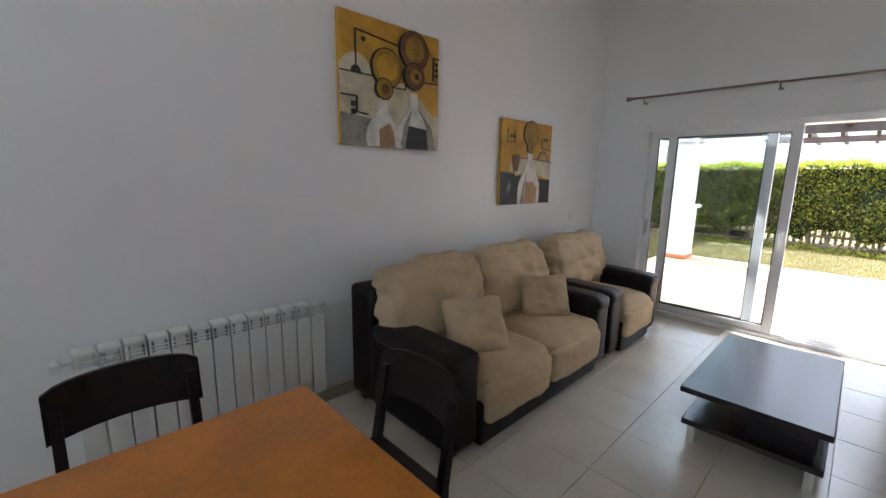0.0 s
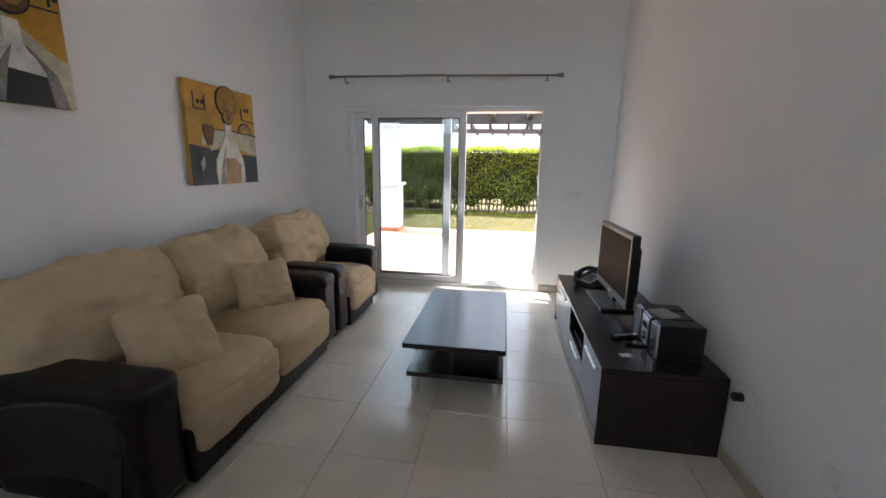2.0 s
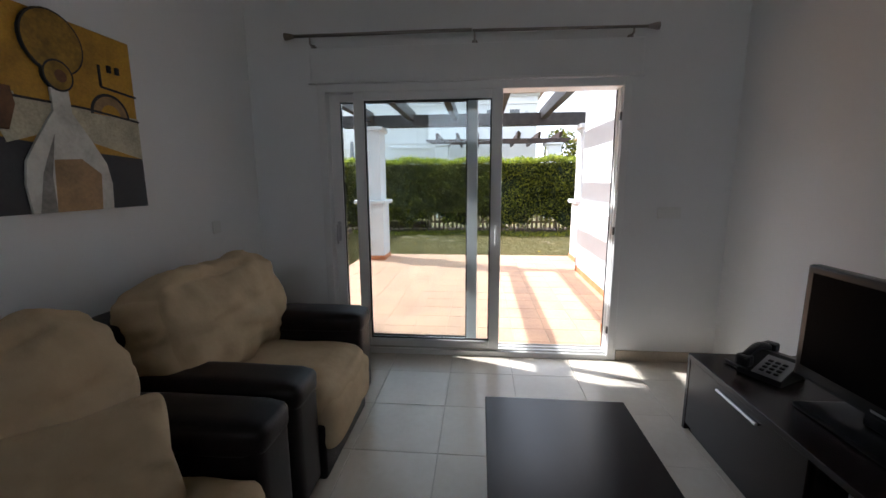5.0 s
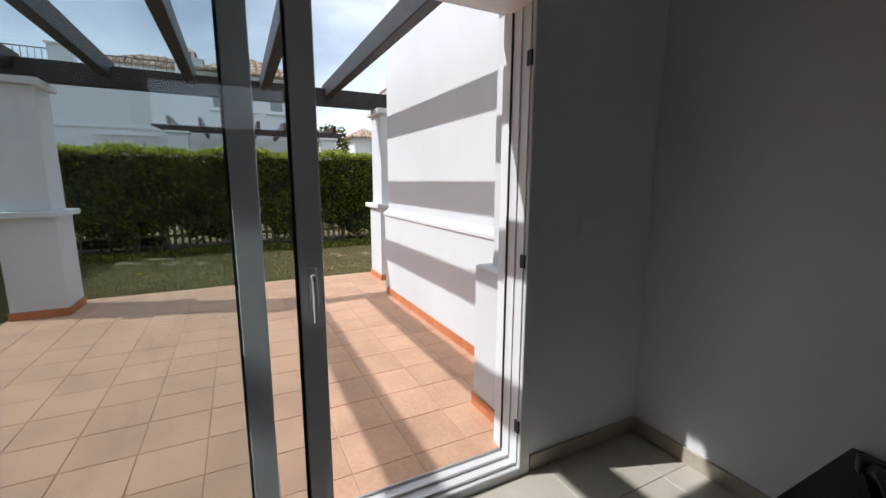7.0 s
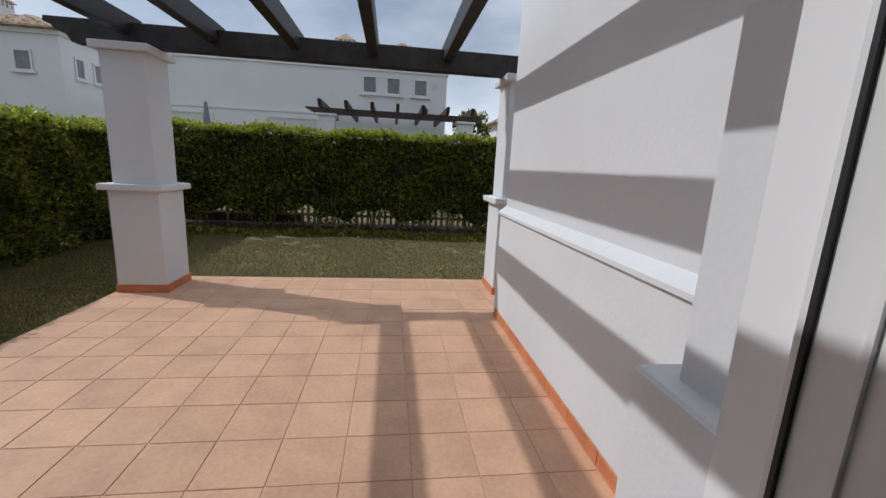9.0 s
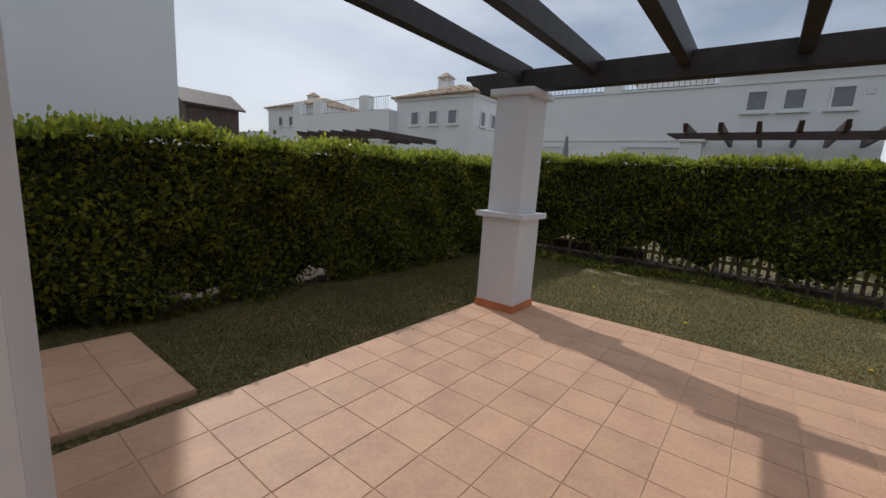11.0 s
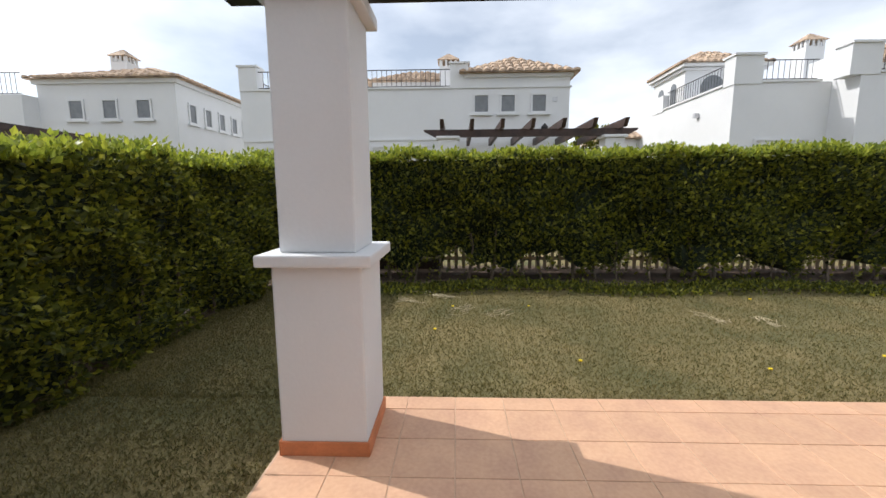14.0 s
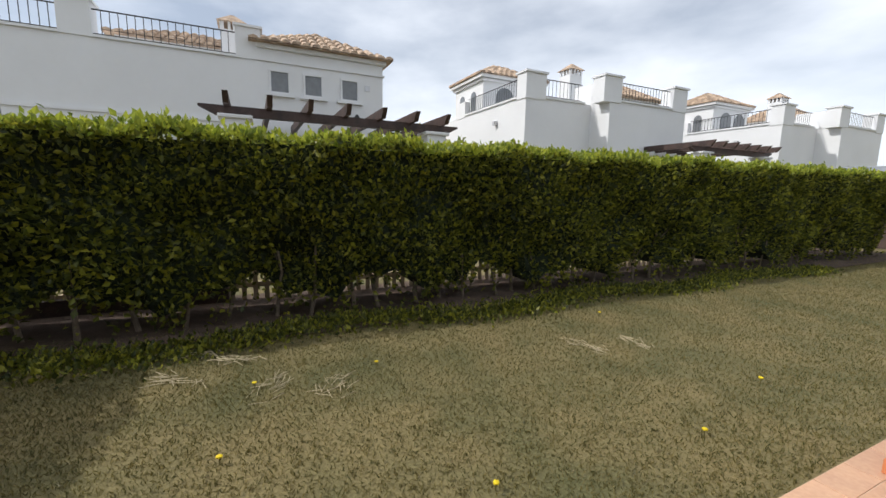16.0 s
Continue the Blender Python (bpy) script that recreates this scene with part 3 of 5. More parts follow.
for nm, b, m in [("tabletop", box(2.335, 3.55, -0.11, 0.555, 0.345, 0.38, 0.003), WENGE), ("lower_shelf", box(2.38, 3.52, -0.10, 0.54, 0.125, 0.16, 0.003), WENGE),
                 ("support_panel", box(2.60, 3.30, -0.06, -0.03, 0.16, 0.345), WENGE), ("support_panel", box(2.60, 3.30, 0.22, 0.25, 0.16, 0.345), WENGE), ("support_panel", box(2.62, 2.65, -0.03, 0.22, 0.16, 0.345), WENGE)] + \
        [("leg", box(a - 0.022, a + 0.022, y - 0.022, y + 0.022, 0, 0.125, 0.003), STEEL) for a in (2.44, 3.46) for y in (-0.05, 0.49)]:
    part(nm, b, m, ct).matrix_parent_inverse = iv

# ---- television unit ----
TX0, TX1, TYF, TYB, TH = 2.06, 3.98, -0.61, -1.24, 0.46
tv = thing("tv_cabinet", "long low dark wenge television cabinet with steel handles", "cabinet", at=(2.87, -0.95, 0))
iv = Matrix.Translation((-2.87, 0.95, 0))


def tvp(n, b, m, lab="", par=None):
    o = part(n, b, m, par or tv, lab)
    o.matrix_parent_inverse = iv if par is None else Matrix.Identity(4)
    return o


tvp("top", box(TX0, TX1, TYB, TYF, TH - 0.03, TH, 0.002), WENGE)
tvp("side_panel", box(TX0, TX0 + 0.028, TYB, TYF, 0, TH - 0.03, 0.002), WENGE)
tvp("side_panel", box(TX1 - 0.028, TX1, TYB, TYF, 0, TH - 0.03, 0.002), WENGE)
tvp("back_panel", box(TX0 + 0.028, TX1 - 0.028, TYB, TYB + 0.012, 0.0, TH - 0.03), WENGE)
tvp("bottom", box(TX0 + 0.028, TX1 - 0.028, TYB + 0.012, TYF - 0.02, 0.03, 0.055), WENGE)
tvp("plinth", box(TX0 + 0.028, TX1 - 0.028, TYF - 0.04, TYF - 0.025, 0, 0.05), WENGE)
for a in (2.56, 3.10):
    tvp("divider", box(a, a + 0.02, TYB + 0.012, TYF - 0.022, 0.055, TH - 0.03), WENGE)
tvp("shelf", box(2.58, 3.10, TYB + 0.012, TYF - 0.03, 0.25, 0.27), WENGE)
for a, b_, z0, z1, hl in ((2.092, 2.565, 0.045, 0.43, 0.40), (3.115, 3.95, 0.045, 0.43, 0.40), (2.57, 3.11, 0.045, 0.24, 0.20)):
    d = tvp("drawer_front", box(a, b_, TYF - 0.02, TYF - 0.002, z0, z1, 0.002), WENGE)
    c = (a + b_) / 2
    tvp("handle", box(c - 0.15, c + 0.15, TYF - 0.002, TYF + 0.012, hl - 0.012, hl, 0.003), STEEL, "brushed steel bar handle", d)
for zz, nm, lab in ((0.271, "video_player", "slim silver video player in the cabinet niche"), (0.325, "receiver_box", "slim grey receiver box in the cabinet niche")):
    t = thing(nm, lab, "player", at=(2.84, -0.86, zz))
    part("body", box(-0.2, 0.2, -0.16, 0.16, 0, 0.045, 0.004), BLACKP, t)
    part("front", box(-0.2, 0.2, 0.1602, 0.166, 0.004, 0.041, 0.002), SILVER, t)

tvset = thing("television", "black flat screen television on a wide stand", "television", at=(3.21, -0.92, TH))
part("stand", box(-0.24, 0.24, -0.11, 0.13, 0, 0.022, 0.008, 2), BLACKP, tvset)
part("neck", box(-0.07, 0.07, -0.035, 0.0, 0.022, 0.12, 0.01), BLACKP, tvset)
part("bezel", box(-0.40, 0.40, -0.045, 0.012, 0.075, 0.60, 0.012, 2), BLACKP, tvset)
part("rear_housing", box(-0.30, 0.30, -0.10, -0.0452, 0.13, 0.5, 0.03, 2), BLACKP, tvset)
part("screen", box(-0.365, 0.365, 0.0122, 0.015, 0.135, 0.565), GLOSSB, tvset, "glossy dark screen")
part("badge", box(-0.03, 0.03, 0.0122, 0.0145, 0.098, 0.108), SILVER, tvset)
for o in [tvset]:
    o.rotation_euler = (0, 0, radians(2))

st = thing("stereo", "compact black and silver stereo with two speakers", "stereo", at=(2.36, -1.04, TH))
un = part("main_unit", box(-0.02, 0.15, -0.15, 0.13, 0, 0.22, 0.006), BLACKP, st)
part("front_panel", box(0.0, 0.13, 0.1302, 0.137, 0.02, 0.2, 0.003), SILVER, un)
part("dial", cyl((0.065, 0.137, 0.07), (0.065, 0.15, 0.07), 0.028, n=24), BLACKP, un)
part("display", box(0.02, 0.11, 0.1372, 0.139, 0.125, 0.165), GLOSSB, un)
for a in (-0.16, 0.17):
    sp = part("speaker", box(a, a + 0.125, -0.16, 0.12, 0, 0.22, 0.005), BLACKP, st)
    part("grille", box(a + 0.004, a + 0.121, 0.1202, 0.137, 0.006, 0.214, 0.006), BLACKP, sp)
    part("edge_strip", box(a, a + 0.0035, 0.122, 0.139, 0.004, 0.216), SILVER, sp)
st.scale = (0.85, 0.85, 0.9)
dc = tagged(new("disc_case", mesh_of("disc_case", box(-0.07, 0.07, -0.06, 0.06, 0, 0.012, 0.002), SILVER)), "clear disc case lying on the stereo", "disc case")
dc.location, dc.rotation_euler = (2.42, -1.02, TH + 0.198), (0, 0, 0.3)
rc = thing("remote_control", "slim black remote control on the cabinet", "remote", at=(2.50, -0.83, TH))
part("body", box(-0.02, 0.02, -0.13, 0.08, 0, 0.018, 0.006, 2), BLACKP, rc)
part("keys", box(-0.013, 0.013, -0.09, 0.06, 0.0182, 0.0195), SILVER, rc)
rc.rotation_euler = (0, 0, radians(20))
rc2 = thing("remote_control", "small black remote control on the cabinet", "remote", at=(2.40, -0.88, TH))
part("body", box(-0.02, 0.02, -0.07, 0.07, 0, 0.015, 0.005, 2), BLACKP, rc2)
nt = tagged(new("paper_tag", mesh_of("paper_tag", box(-0.02, 0.02, -0.033, 0.033, 0, 0.003), WHITEP)), "small white card lying on the cabinet", "card")
nt.location, nt.rotation_euler = (2.24, -0.78, TH), (0, 0, radians(12))

ph = thing("telephone", "black desk telephone with silver keypad beside the television", "telephone", at=(3.73, -0.88, TH))
pts = [(-0.09, 0), (0.10, 0), (0.10, 0.075), (0.06, 0.08), (-0.09, 0.022)]
body = part("body", prism(pts, "y", -0.085, 0.085), BLACKP, ph)
part("keypad", prism([(-0.088, 0.0235), (0.035, 0.071), (0.034, 0.074), (-0.089, 0.0265)], "y", -0.082, 0.03), SILVER, ph, "silver keypad plate")
for i in range(4):
    for j in range(3):
        u = -0.07 + 0.022 * i
        zz = 0.0275 + (u + 0.088) * 0.386
        part("key", box(u - 0.007, u + 0.007, -0.062 + 0.027 * j, -0.046 + 0.027 * j, zz + 0.001, zz + 0.008, 0.001), BLACKP, ph)
hs = bmesh.new()
for k in range(10):
    a0, a1 = k / 10, (k + 1) / 10
    f = [(-0.085 + 0.20 * a, 0.062, 0.075 + 0.030 * math.sin(math.pi * a)) for a in (a0, a1)]
    cyl(f[0], f[1], 0.017, n=10, bm=hs)
boxm(hs, -0.11, -0.06, 0.035, 0.09, 0.035, 0.085, 0.012, 2)
boxm(hs, 0.09, 0.14, 0.035, 0.09, 0.06, 0.105, 0.012, 2)
part("handset", hs, BLACKP, ph, "curved black handset")
ph.rotation_euler = (0, 0, radians(-60))
ph.scale = (1.15, 1.15, 1.2)
cc = bpy.data.curves.new("phone_cord", "CURVE")
cc.dimensions, cc.bevel_depth = "3D", 0.004
spl = cc.splines.new("POLY")
spl.points.add(119)
for i in range(120):
    a = i / 119
    spl.points[i].co = (3.80 + 0.06 * math.sin(a * 5) + 0.008 * math.cos(i * 1.6), -0.76 + 0.06 * math.sin(a * 3.0) - 0.1 * a, TH + 0.012 + 0.007 * math.sin(i * 1.6), 1)
cc.materials.append(BLACKP)
tagged(new("phone_cord", cc), "coiled black telephone cord on the cabinet", "cord")

# sockets and switches
so = thing("wall_socket", "white double wall socket with a black plug", "socket", at=(1.96, YR, 0.42))
part("plate", box(-0.08, 0.08, 0, 0.010, -0.04, 0.04, 0.003), WHITEP, so)
part("plug", cyl((0.0, 0.010, 0), (0.0, 0.05, 0), 0.022), BLACKP, so)
for x, y, z, ax in ((4.30, YL, 1.13, "y"), (XD, -0.83, 1.19, "x")):
    s = thing("light_switch", "white light switch plate on the wall", "switch", at=(x, y, z))
    if ax == "y":
        part("plate", box(-0.042, 0.042, -0.009, 0, -0.042, 0.042, 0.003), WHITEP, s)
        part("rocker", box(-0.028, 0.028, -0.013, -0.0092, -0.028, 0.028, 0.002), WHITEP, s)
    else:
        part("plate", box(-0.009, 0, -0.085, 0.085, -0.042, 0.042, 0.003), WHITEP, s)
        part("rocker", box(-0.013, -0.0092, -0.07, 0.07, -0.028, 0.028, 0.002), WHITEP, s)

bp = thing("blank_plate", "white blank cover plate low on the wall", "wall plate", at=(1.41, YR, 0.44))
part("plate", box(-0.04, 0.04, 0, 0.006, -0.04, 0.04, 0.002), WHITEP, bp)
for sx in (-0.03, 0.03):
    part("screw", cyl((sx, 0.006, 0), (sx, 0.0075, 0), 0.003, n=8), STEEL, bp)

# ---- radiator ----
ra = thing("radiator", "white ribbed aluminium wall radiator", "radiator", at=(0.36, 2.34, 0.15))
NS, RW = 13, 1.22 / 13
fin_f = mesh_of("fin", box(-RW / 2 + 0.003, RW / 2 - 0.003, -0.055, -0.047, 0.0, 0.545, 0.004, 2), RADI)
cap = bmesh.new()
boxm(cap, -RW / 2 + 0.004, RW / 2 - 0.004, -0.052, 0.035, 0.60, 0.625, 0.008, 2)
boxm(cap, -RW / 2 + 0.004, RW / 2 - 0.004, -0.054, -0.047, 0.555, 0.562)
boxm(cap, -RW / 2 + 0.004, RW / 2 - 0.004, -0.054, -0.047, 0.573, 0.580)
boxm(cap, -0.02, 0.02, -0.046, 0.03, 0.0, 0.60)
boxm(cap, -RW / 2 + 0.006, -RW / 2 + 0.012, -0.05, 0.03, 0.0, 0.60)
boxm(cap, RW / 2 - 0.012, RW / 2 - 0.006, -0.05, 0.03, 0.0, 0.60)
cap_me = mesh_of("section", cap, RADI)
for i in range(NS):
    for nm, me in (("section", cap_me), ("fin", fin_f)):
        o = new(nm, me)
        o.parent, o.location = ra, (-0.61 + RW * (i + 0.5), 0, 0)
part("back_bracket", box(-0.5, 0.5, 0.03, 0.06, 0.3, 0.33), RADI, ra)
vb = cyl((-0.61, 0, 0.575), (-0.68, 0, 0.575), 0.012)
cyl((-0.66, 0.02, 0.575), (-0.66, -0.07, 0.575), 0.018, 0.022, bm=vb)
part("valve", vb, RADI, ra)
part("end_plug", cyl((0.61, -0.01, 0.59), (0.625, -0.01, 0.59), 0.02), STEEL, ra)

# ---- dining table and chairs ----
dt = thing("dining_table", "orange stained wooden dining table", "dining table", at=(-0.33, 0.95, 0))
part("tabletop", box(-0.75, 0.75, -0.47, 0.45, 0.72, 0.75, 0.006, 2), ORANGE, dt)
for sx in (-0.68, 0.68):
    for sy in (-0.40, 0.38):
        part("leg", box(sx - 0.03, sx + 0.03, sy - 0.03, sy + 0.03, 0, 0.72, 0.004), WENGED, dt)


def chair(x, y, rz, label):
    c = thing("dining_chair", label, "chair", "dining chairs", at=(x, y, 0))
    c.rotation_euler = (0, 0, radians(rz))
    part("seat", box(-0.21, 0.21, -0.21, 0.20, 0.43, 0.465, 0.012, 2), WENGED, c)
    for sx in (-0.205, 0.205):
        part("leg", box(sx - 0.018, sx + 0.018, -0.19, -0.155, 0, 0.43, 0.004), WENGED, c)
        pts = [(0.18, 0), (0.215, 0), (0.20, 0.45), (0.25, 0.78), (0.225, 0.78), (0.165, 0.45)]
        part("back_post", prism([(a, b) for a, b in pts], "x", sx - 0.017, sx + 0.017), WENGED, c)
    # curved top rail with an arched upper edge
    bm = bmesh.new()
    K = 14
    ring = []
    for i in range(K + 1):
        u = -1 + 2 * i / K
        xx, dep = u * 0.235, 0.045 * (1 - u * u)
        top, bot = 0.855 - 0.012 * u * u - 0.02 * u ** 8, 0.655 + 0.01 * (1 - u * u)
        ring.append([bm.verts.new((xx, 0.205 + dep + dy + (zz - 0.65) * 0.16, zz)) for dy, zz in ((0, bot), (0.02, bot), (0.02, top), (0, top))])
    for a, b in zip(ring, ring[1:]):
        for k in range(4):
            bm.faces.new((a[k], a[(k + 1) % 4], b[(k + 1) % 4], b[k]))
    bm.faces.new(ring[0][::-1])
    bm.faces.new(ring[-1])
    bmesh.ops.recalc_face_normals(bm, faces=bm.faces)
    part("back_rail", bm, WENGED, c)
    part("stretcher", box(-0.17, 0.17, 0.175, 0.195, 0.25, 0.28), WENGED, c)
    return c


chair(-0.10, 1.54, 0, "dark brown wooden dining chair by the radiator")
chair(0.50, 1.08, -90, "dark brown wooden dining chair at the table end")

# ---- terrace ----
GZ = -0.02
TX1E, TYLE, WY = 9.62, 2.86, -1.035
struct("ground", box(-300, 400, -300, 300, -0.6, -0.075), LAWN, "worn green lawn reaching into the distance", "lawn")
terr = struct("pavement_terrace", box(4.987, TX1E, -1.8, TYLE, -0.3, GZ - 0.004), TGROUT, "terracotta tiled terrace floor", "terrace")
struct("soil_bed", box(12.95, 14.9, -14.2, 6.0, -0.3, -0.06), SOIL, "bare brown soil under the hedge", "soil")
struct("soil_bed_left", box(3.0, 12.94, 4.85, 6.0, -0.3, -0.06), SOIL, "bare brown soil under the hedge", "soil")
struct("wall_facade_left", box(XO + 0.002, XO + 0.06, DY1 + 0.02, 3.2, GZ, 6.0), RENDERW, "white rendered house front", "wall")
struct("wall_facade_top", box(XO + 0.002, XO + 0.06, -1.6, DY1 + 0.02, DZ + 0.02, 6.0), RENDERW, "white rendered house front over the door", "wall")
struct("wall_side_upper", box(5.45, 8.38, -1.6, WY, 1.05, 6.0), RENDERW, "tall white rendered side wall beside the terrace", "wall")
led = prism([(-1.6, -0.1), (-0.985, -0.1), (-0.985, 0.975), (-0.965, 0.985), (-0.965, 1.01), (WY - 0.001, 1.065), (-1.6, 1.065)], "x", 5.45, 8.38)
struct("wall_side_lower", led, RENDERW, "white rendered plinth wall with a sloping ledge", "wall")
struct("wall_pilaster", box(XO + 0.002, 5.465, -1.6, -0.67, GZ, 6.0, 0.006), RENDERW, "white rendered pilaster beside the door", "wall")
struct("wall_pilaster_foot", box(XO + 0.003, 5.55, -1.5, -0.60, GZ, 0.90, 0.01), RENDERW, "white rendered foot of the pilaster", "wall")
# terracotta skirting
sk_w = struct("skirting_wall", box(5.55, 8.38, -0.985, -0.977, GZ, GZ + 0.012), TSKIRT, "terracotta tile skirting along the wall", "baseboard")
sk_me = mesh_of("skirting_tile", box(-0.170, 0.170, 0, 0.012, 0, 0.085, 0.003), TSKIRT)
pieces("skirting_tile", sk_w, sk_me, [(5.73 + 0.345 * i, -0.984, GZ) for i in range(8)])
sk_p = struct("skirting_pilaster", box(5.17, 5.55, -0.60, -0.594, GZ, GZ + 0.01), TSKIRT, "terracotta tile skirting at the pilaster", "baseboard")
pieces("skirting_tile", sk_p, mesh_of("skirting_tile", box(-0.19, 0.19, 0, 0.012, 0, 0.085, 0.003), TSKIRT), [(5.36, -0.599, GZ)])


def column(name, x0, x1, y0, y1, label):
    c = thing(name, label, "column", "terrace columns", "structure", at=((x0 + x1) / 2, (y0 + y1) / 2, GZ))
    w, d = (x1 - x0) / 2, (y1 - y0) / 2
    part("lower_shaft", box(-w, w, -d, d, -0.1, 1.045, 0.012, 2), RENDERW, c)
    part("belt", box(-w - 0.06, w + 0.06, -d - 0.06, d + 0.06, 1.045, 1.108, 0.012, 2), RENDERW, c)
    part("upper_shaft", box(-w + 0.035, w - 0.035, -d + 0.035, d - 0.035, 1.108, 2.34, 0.012, 2), RENDERW, c)
    part("capital", box(-w - 0.02, w + 0.02, -d - 0.02, d + 0.02, 2.34, 2.41, 0.012, 2), RENDERW, c)
    e = 0.012
    for b in (box(-w - e, w + e, d, d + e, 0, 0.085, 0.003), box(-w - e, w + e, -d - e, -d, 0, 0.085, 0.003), box(-w - e, -w, -d, d, 0, 0.084, 0.003), box(w, w + e, -d, d, 0, 0.084, 0.003)):
        part("skirting_tile", b, TSKIRT, c, "terracotta skirting tile")
    return c


column("column_1", 8.97, 9.45, 2.35, 2.82, "square white rendered column with a belt and terracotta skirting")
column("column_2", 8.99, 9.48, -1.61, -1.125, "square white rendered column beside the wall")

# pergola
pg = thing("pergola", "dark stained timber pergola over the terrace", "pergola", at=(7.2, 1.0, 2.4))
iv = Matrix.Translation((-7.2, -1.0, -2.4))
BZ0, BZ1 = 2.39, 2.60
endp = [(3.30, BZ1), (3.30, BZ1 - 0.05), (3.24, BZ1 - 0.07), (3.20, BZ1 - 0.12), (3.12, BZ1 - 0.14), (3.08, BZ0), (-1.75, BZ0), (-1.75, BZ1)]
part("beam", prism(endp, "x", 9.13, 9.27), BEAM, pg).matrix_parent_inverse = iv
for k in range(5):
    y = -0.50 + 0.775 * k
    part("rafter", box(XO + 0.06, 9.33, y - 0.05, y + 0.05, 2.49, 2.67, 0.006), BEAM, pg).matrix_parent_inverse = iv

# ---- hedges ----


def leaves(name, n, sampler, size, material, parent, label, slim=0.30):
    """Many small folded leaves; sampler gives a place and an outward direction."""
    rng = np.random.default_rng(n)
    pos, out = sampler(rng, n)
    axis = rng.normal(size=(n, 3)) * 0.75 + out * 0.8 + np.array([0, 0, 0.35])
    axis /= np.linalg.norm(axis, axis=1)[:, None]
    side = np.cross(axis, rng.normal(size=(n, 3)) + out * 0.1)
    side /= np.linalg.norm(side, axis=1)[:, None]
    nrm = np.cross(axis, side)
    L = size * rng.uniform(0.65, 1.35, (n, 1))
    W = L * slim
    v = np.stack([pos, pos + axis * L * 0.45 + side * W + nrm * L * 0.1, pos + axis * L, pos + axis * L * 0.45 - side * W + nrm * L * 0.1], 1).reshape(-1, 3)
    base = np.arange(n)[:, None] * 4
    f = np.concatenate([base + np.array([0, 1, 2]), base + np.array([0, 2, 3])], 1).reshape(-1, 3)
    me = bpy.data.meshes.new(name)
    me.from_pydata(v.tolist(), [], f.tolist())
    me.materials.append(material)
    ob = new(name, me)
    ob.parent = parent
    return tagged(ob, label, "", "", "stuff")


def lump(a, b):
    return 0.09 * np.sin(a * 2.1 + 1.3 * np.sin(b * 3)) + 0.06 * np.sin(a * 5.3 + b * 4.1) + 0.04 * np.sin(b * 9 + a * 3)


def hedge(name, axis, a0, a1, front, back, h0, h1, dens, size, label, clear=0.45):
    """A clipped hedge along an axis: leafy front, top, a core painted dark as inner shade, and bare trunks below."""
    sgn = 1 if back > front else -1
    hd = thing(name, label, "hedge", at=((front + back) / 2 if axis == "y" else (a0 + a1) / 2, (a0 + a1) / 2 if axis == "y" else (front + back) / 2, -0.06))
    o = np.array(hd.location)

    def place(al, dep, z):
        c = (dep, al, z) if axis == "y" else (al, dep, z)
        return np.stack(c, 1) - o

    def top_at(al):
        return h0 + (h1 - h0) * (al - a0) / (a1 - a0) + 0.035 * np.sin(al * 3.1) + 0.03 * np.sin(al * 7.7)

    def face(rng, n):
        al = rng.uniform(a0, a1, n)
        ht = top_at(al)
        z = clear - 0.30 + (ht - clear + 0.30) * rng.uniform(0, 1, n) ** 0.8
        bare = (z < clear + 0.15 * np.sin(al * 4.0) + 0.1 * np.sin(al * 11)) & (rng.uniform(0, 1, n) < 0.8)
        z = np.where(bare, rng.uniform(clear + 0.2, ht, n), z)
        dep = front + sgn * (0.10 - lump(al, z) + rng.exponential(0.05, n) + 0.10 * np.clip((z - ht + 0.2) / 0.2, 0, 1) ** 2)
        out = np.zeros((n, 3))
        out[:, 0 if axis == "y" else 1] = -sgn
        return place(al, dep, z), out

    def crown(rng, n):
        al = rng.uniform(a0, a1, n)
        dep = front + sgn * rng.uniform(0.02, abs(back - front), n)
        z = top_at(al) + rng.normal(0, 0.025, n) + 0.04 * np.abs(rng.normal(size=n)) - 0.03
        out = np.zeros((n, 3))
        out[:, 2] = 1.2
        return place(al, dep, z), out
    leaves("foliage", int(dens * (a1 - a0) * (h1 - clear)), face, size, LEAF, hd, "dense small green leaves")
    leaves("top_foliage", int(dens * 0.85 * (a1 - a0) * abs(back - front)), crown, size, LEAFTOP, hd, "lighter yellow-green leaves on the clipped top")
    # solid core, its near-black colour standing in for shade behind the leaves
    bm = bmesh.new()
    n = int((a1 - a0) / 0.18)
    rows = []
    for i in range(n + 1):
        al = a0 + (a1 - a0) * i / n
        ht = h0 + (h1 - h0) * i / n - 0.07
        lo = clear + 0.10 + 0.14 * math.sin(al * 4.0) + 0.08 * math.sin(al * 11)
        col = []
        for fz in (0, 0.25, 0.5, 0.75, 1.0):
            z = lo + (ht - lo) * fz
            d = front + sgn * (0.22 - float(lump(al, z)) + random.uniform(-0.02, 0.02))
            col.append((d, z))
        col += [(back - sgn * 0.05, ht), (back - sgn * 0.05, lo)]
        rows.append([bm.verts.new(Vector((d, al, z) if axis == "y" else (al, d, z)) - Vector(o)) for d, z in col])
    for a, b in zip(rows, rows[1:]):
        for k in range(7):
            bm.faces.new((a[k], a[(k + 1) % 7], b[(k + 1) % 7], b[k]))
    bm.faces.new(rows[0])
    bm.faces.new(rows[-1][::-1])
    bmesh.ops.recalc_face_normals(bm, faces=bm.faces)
    part("inner_growth", bm, CORE, hd, "solid core painted dark as the shade inside the hedge")
    for i in range(int((a1 - a0) / 0.42)):
        al = a0 + 0.2 + 0.42 * i + random.uniform(-0.12, 0.12)
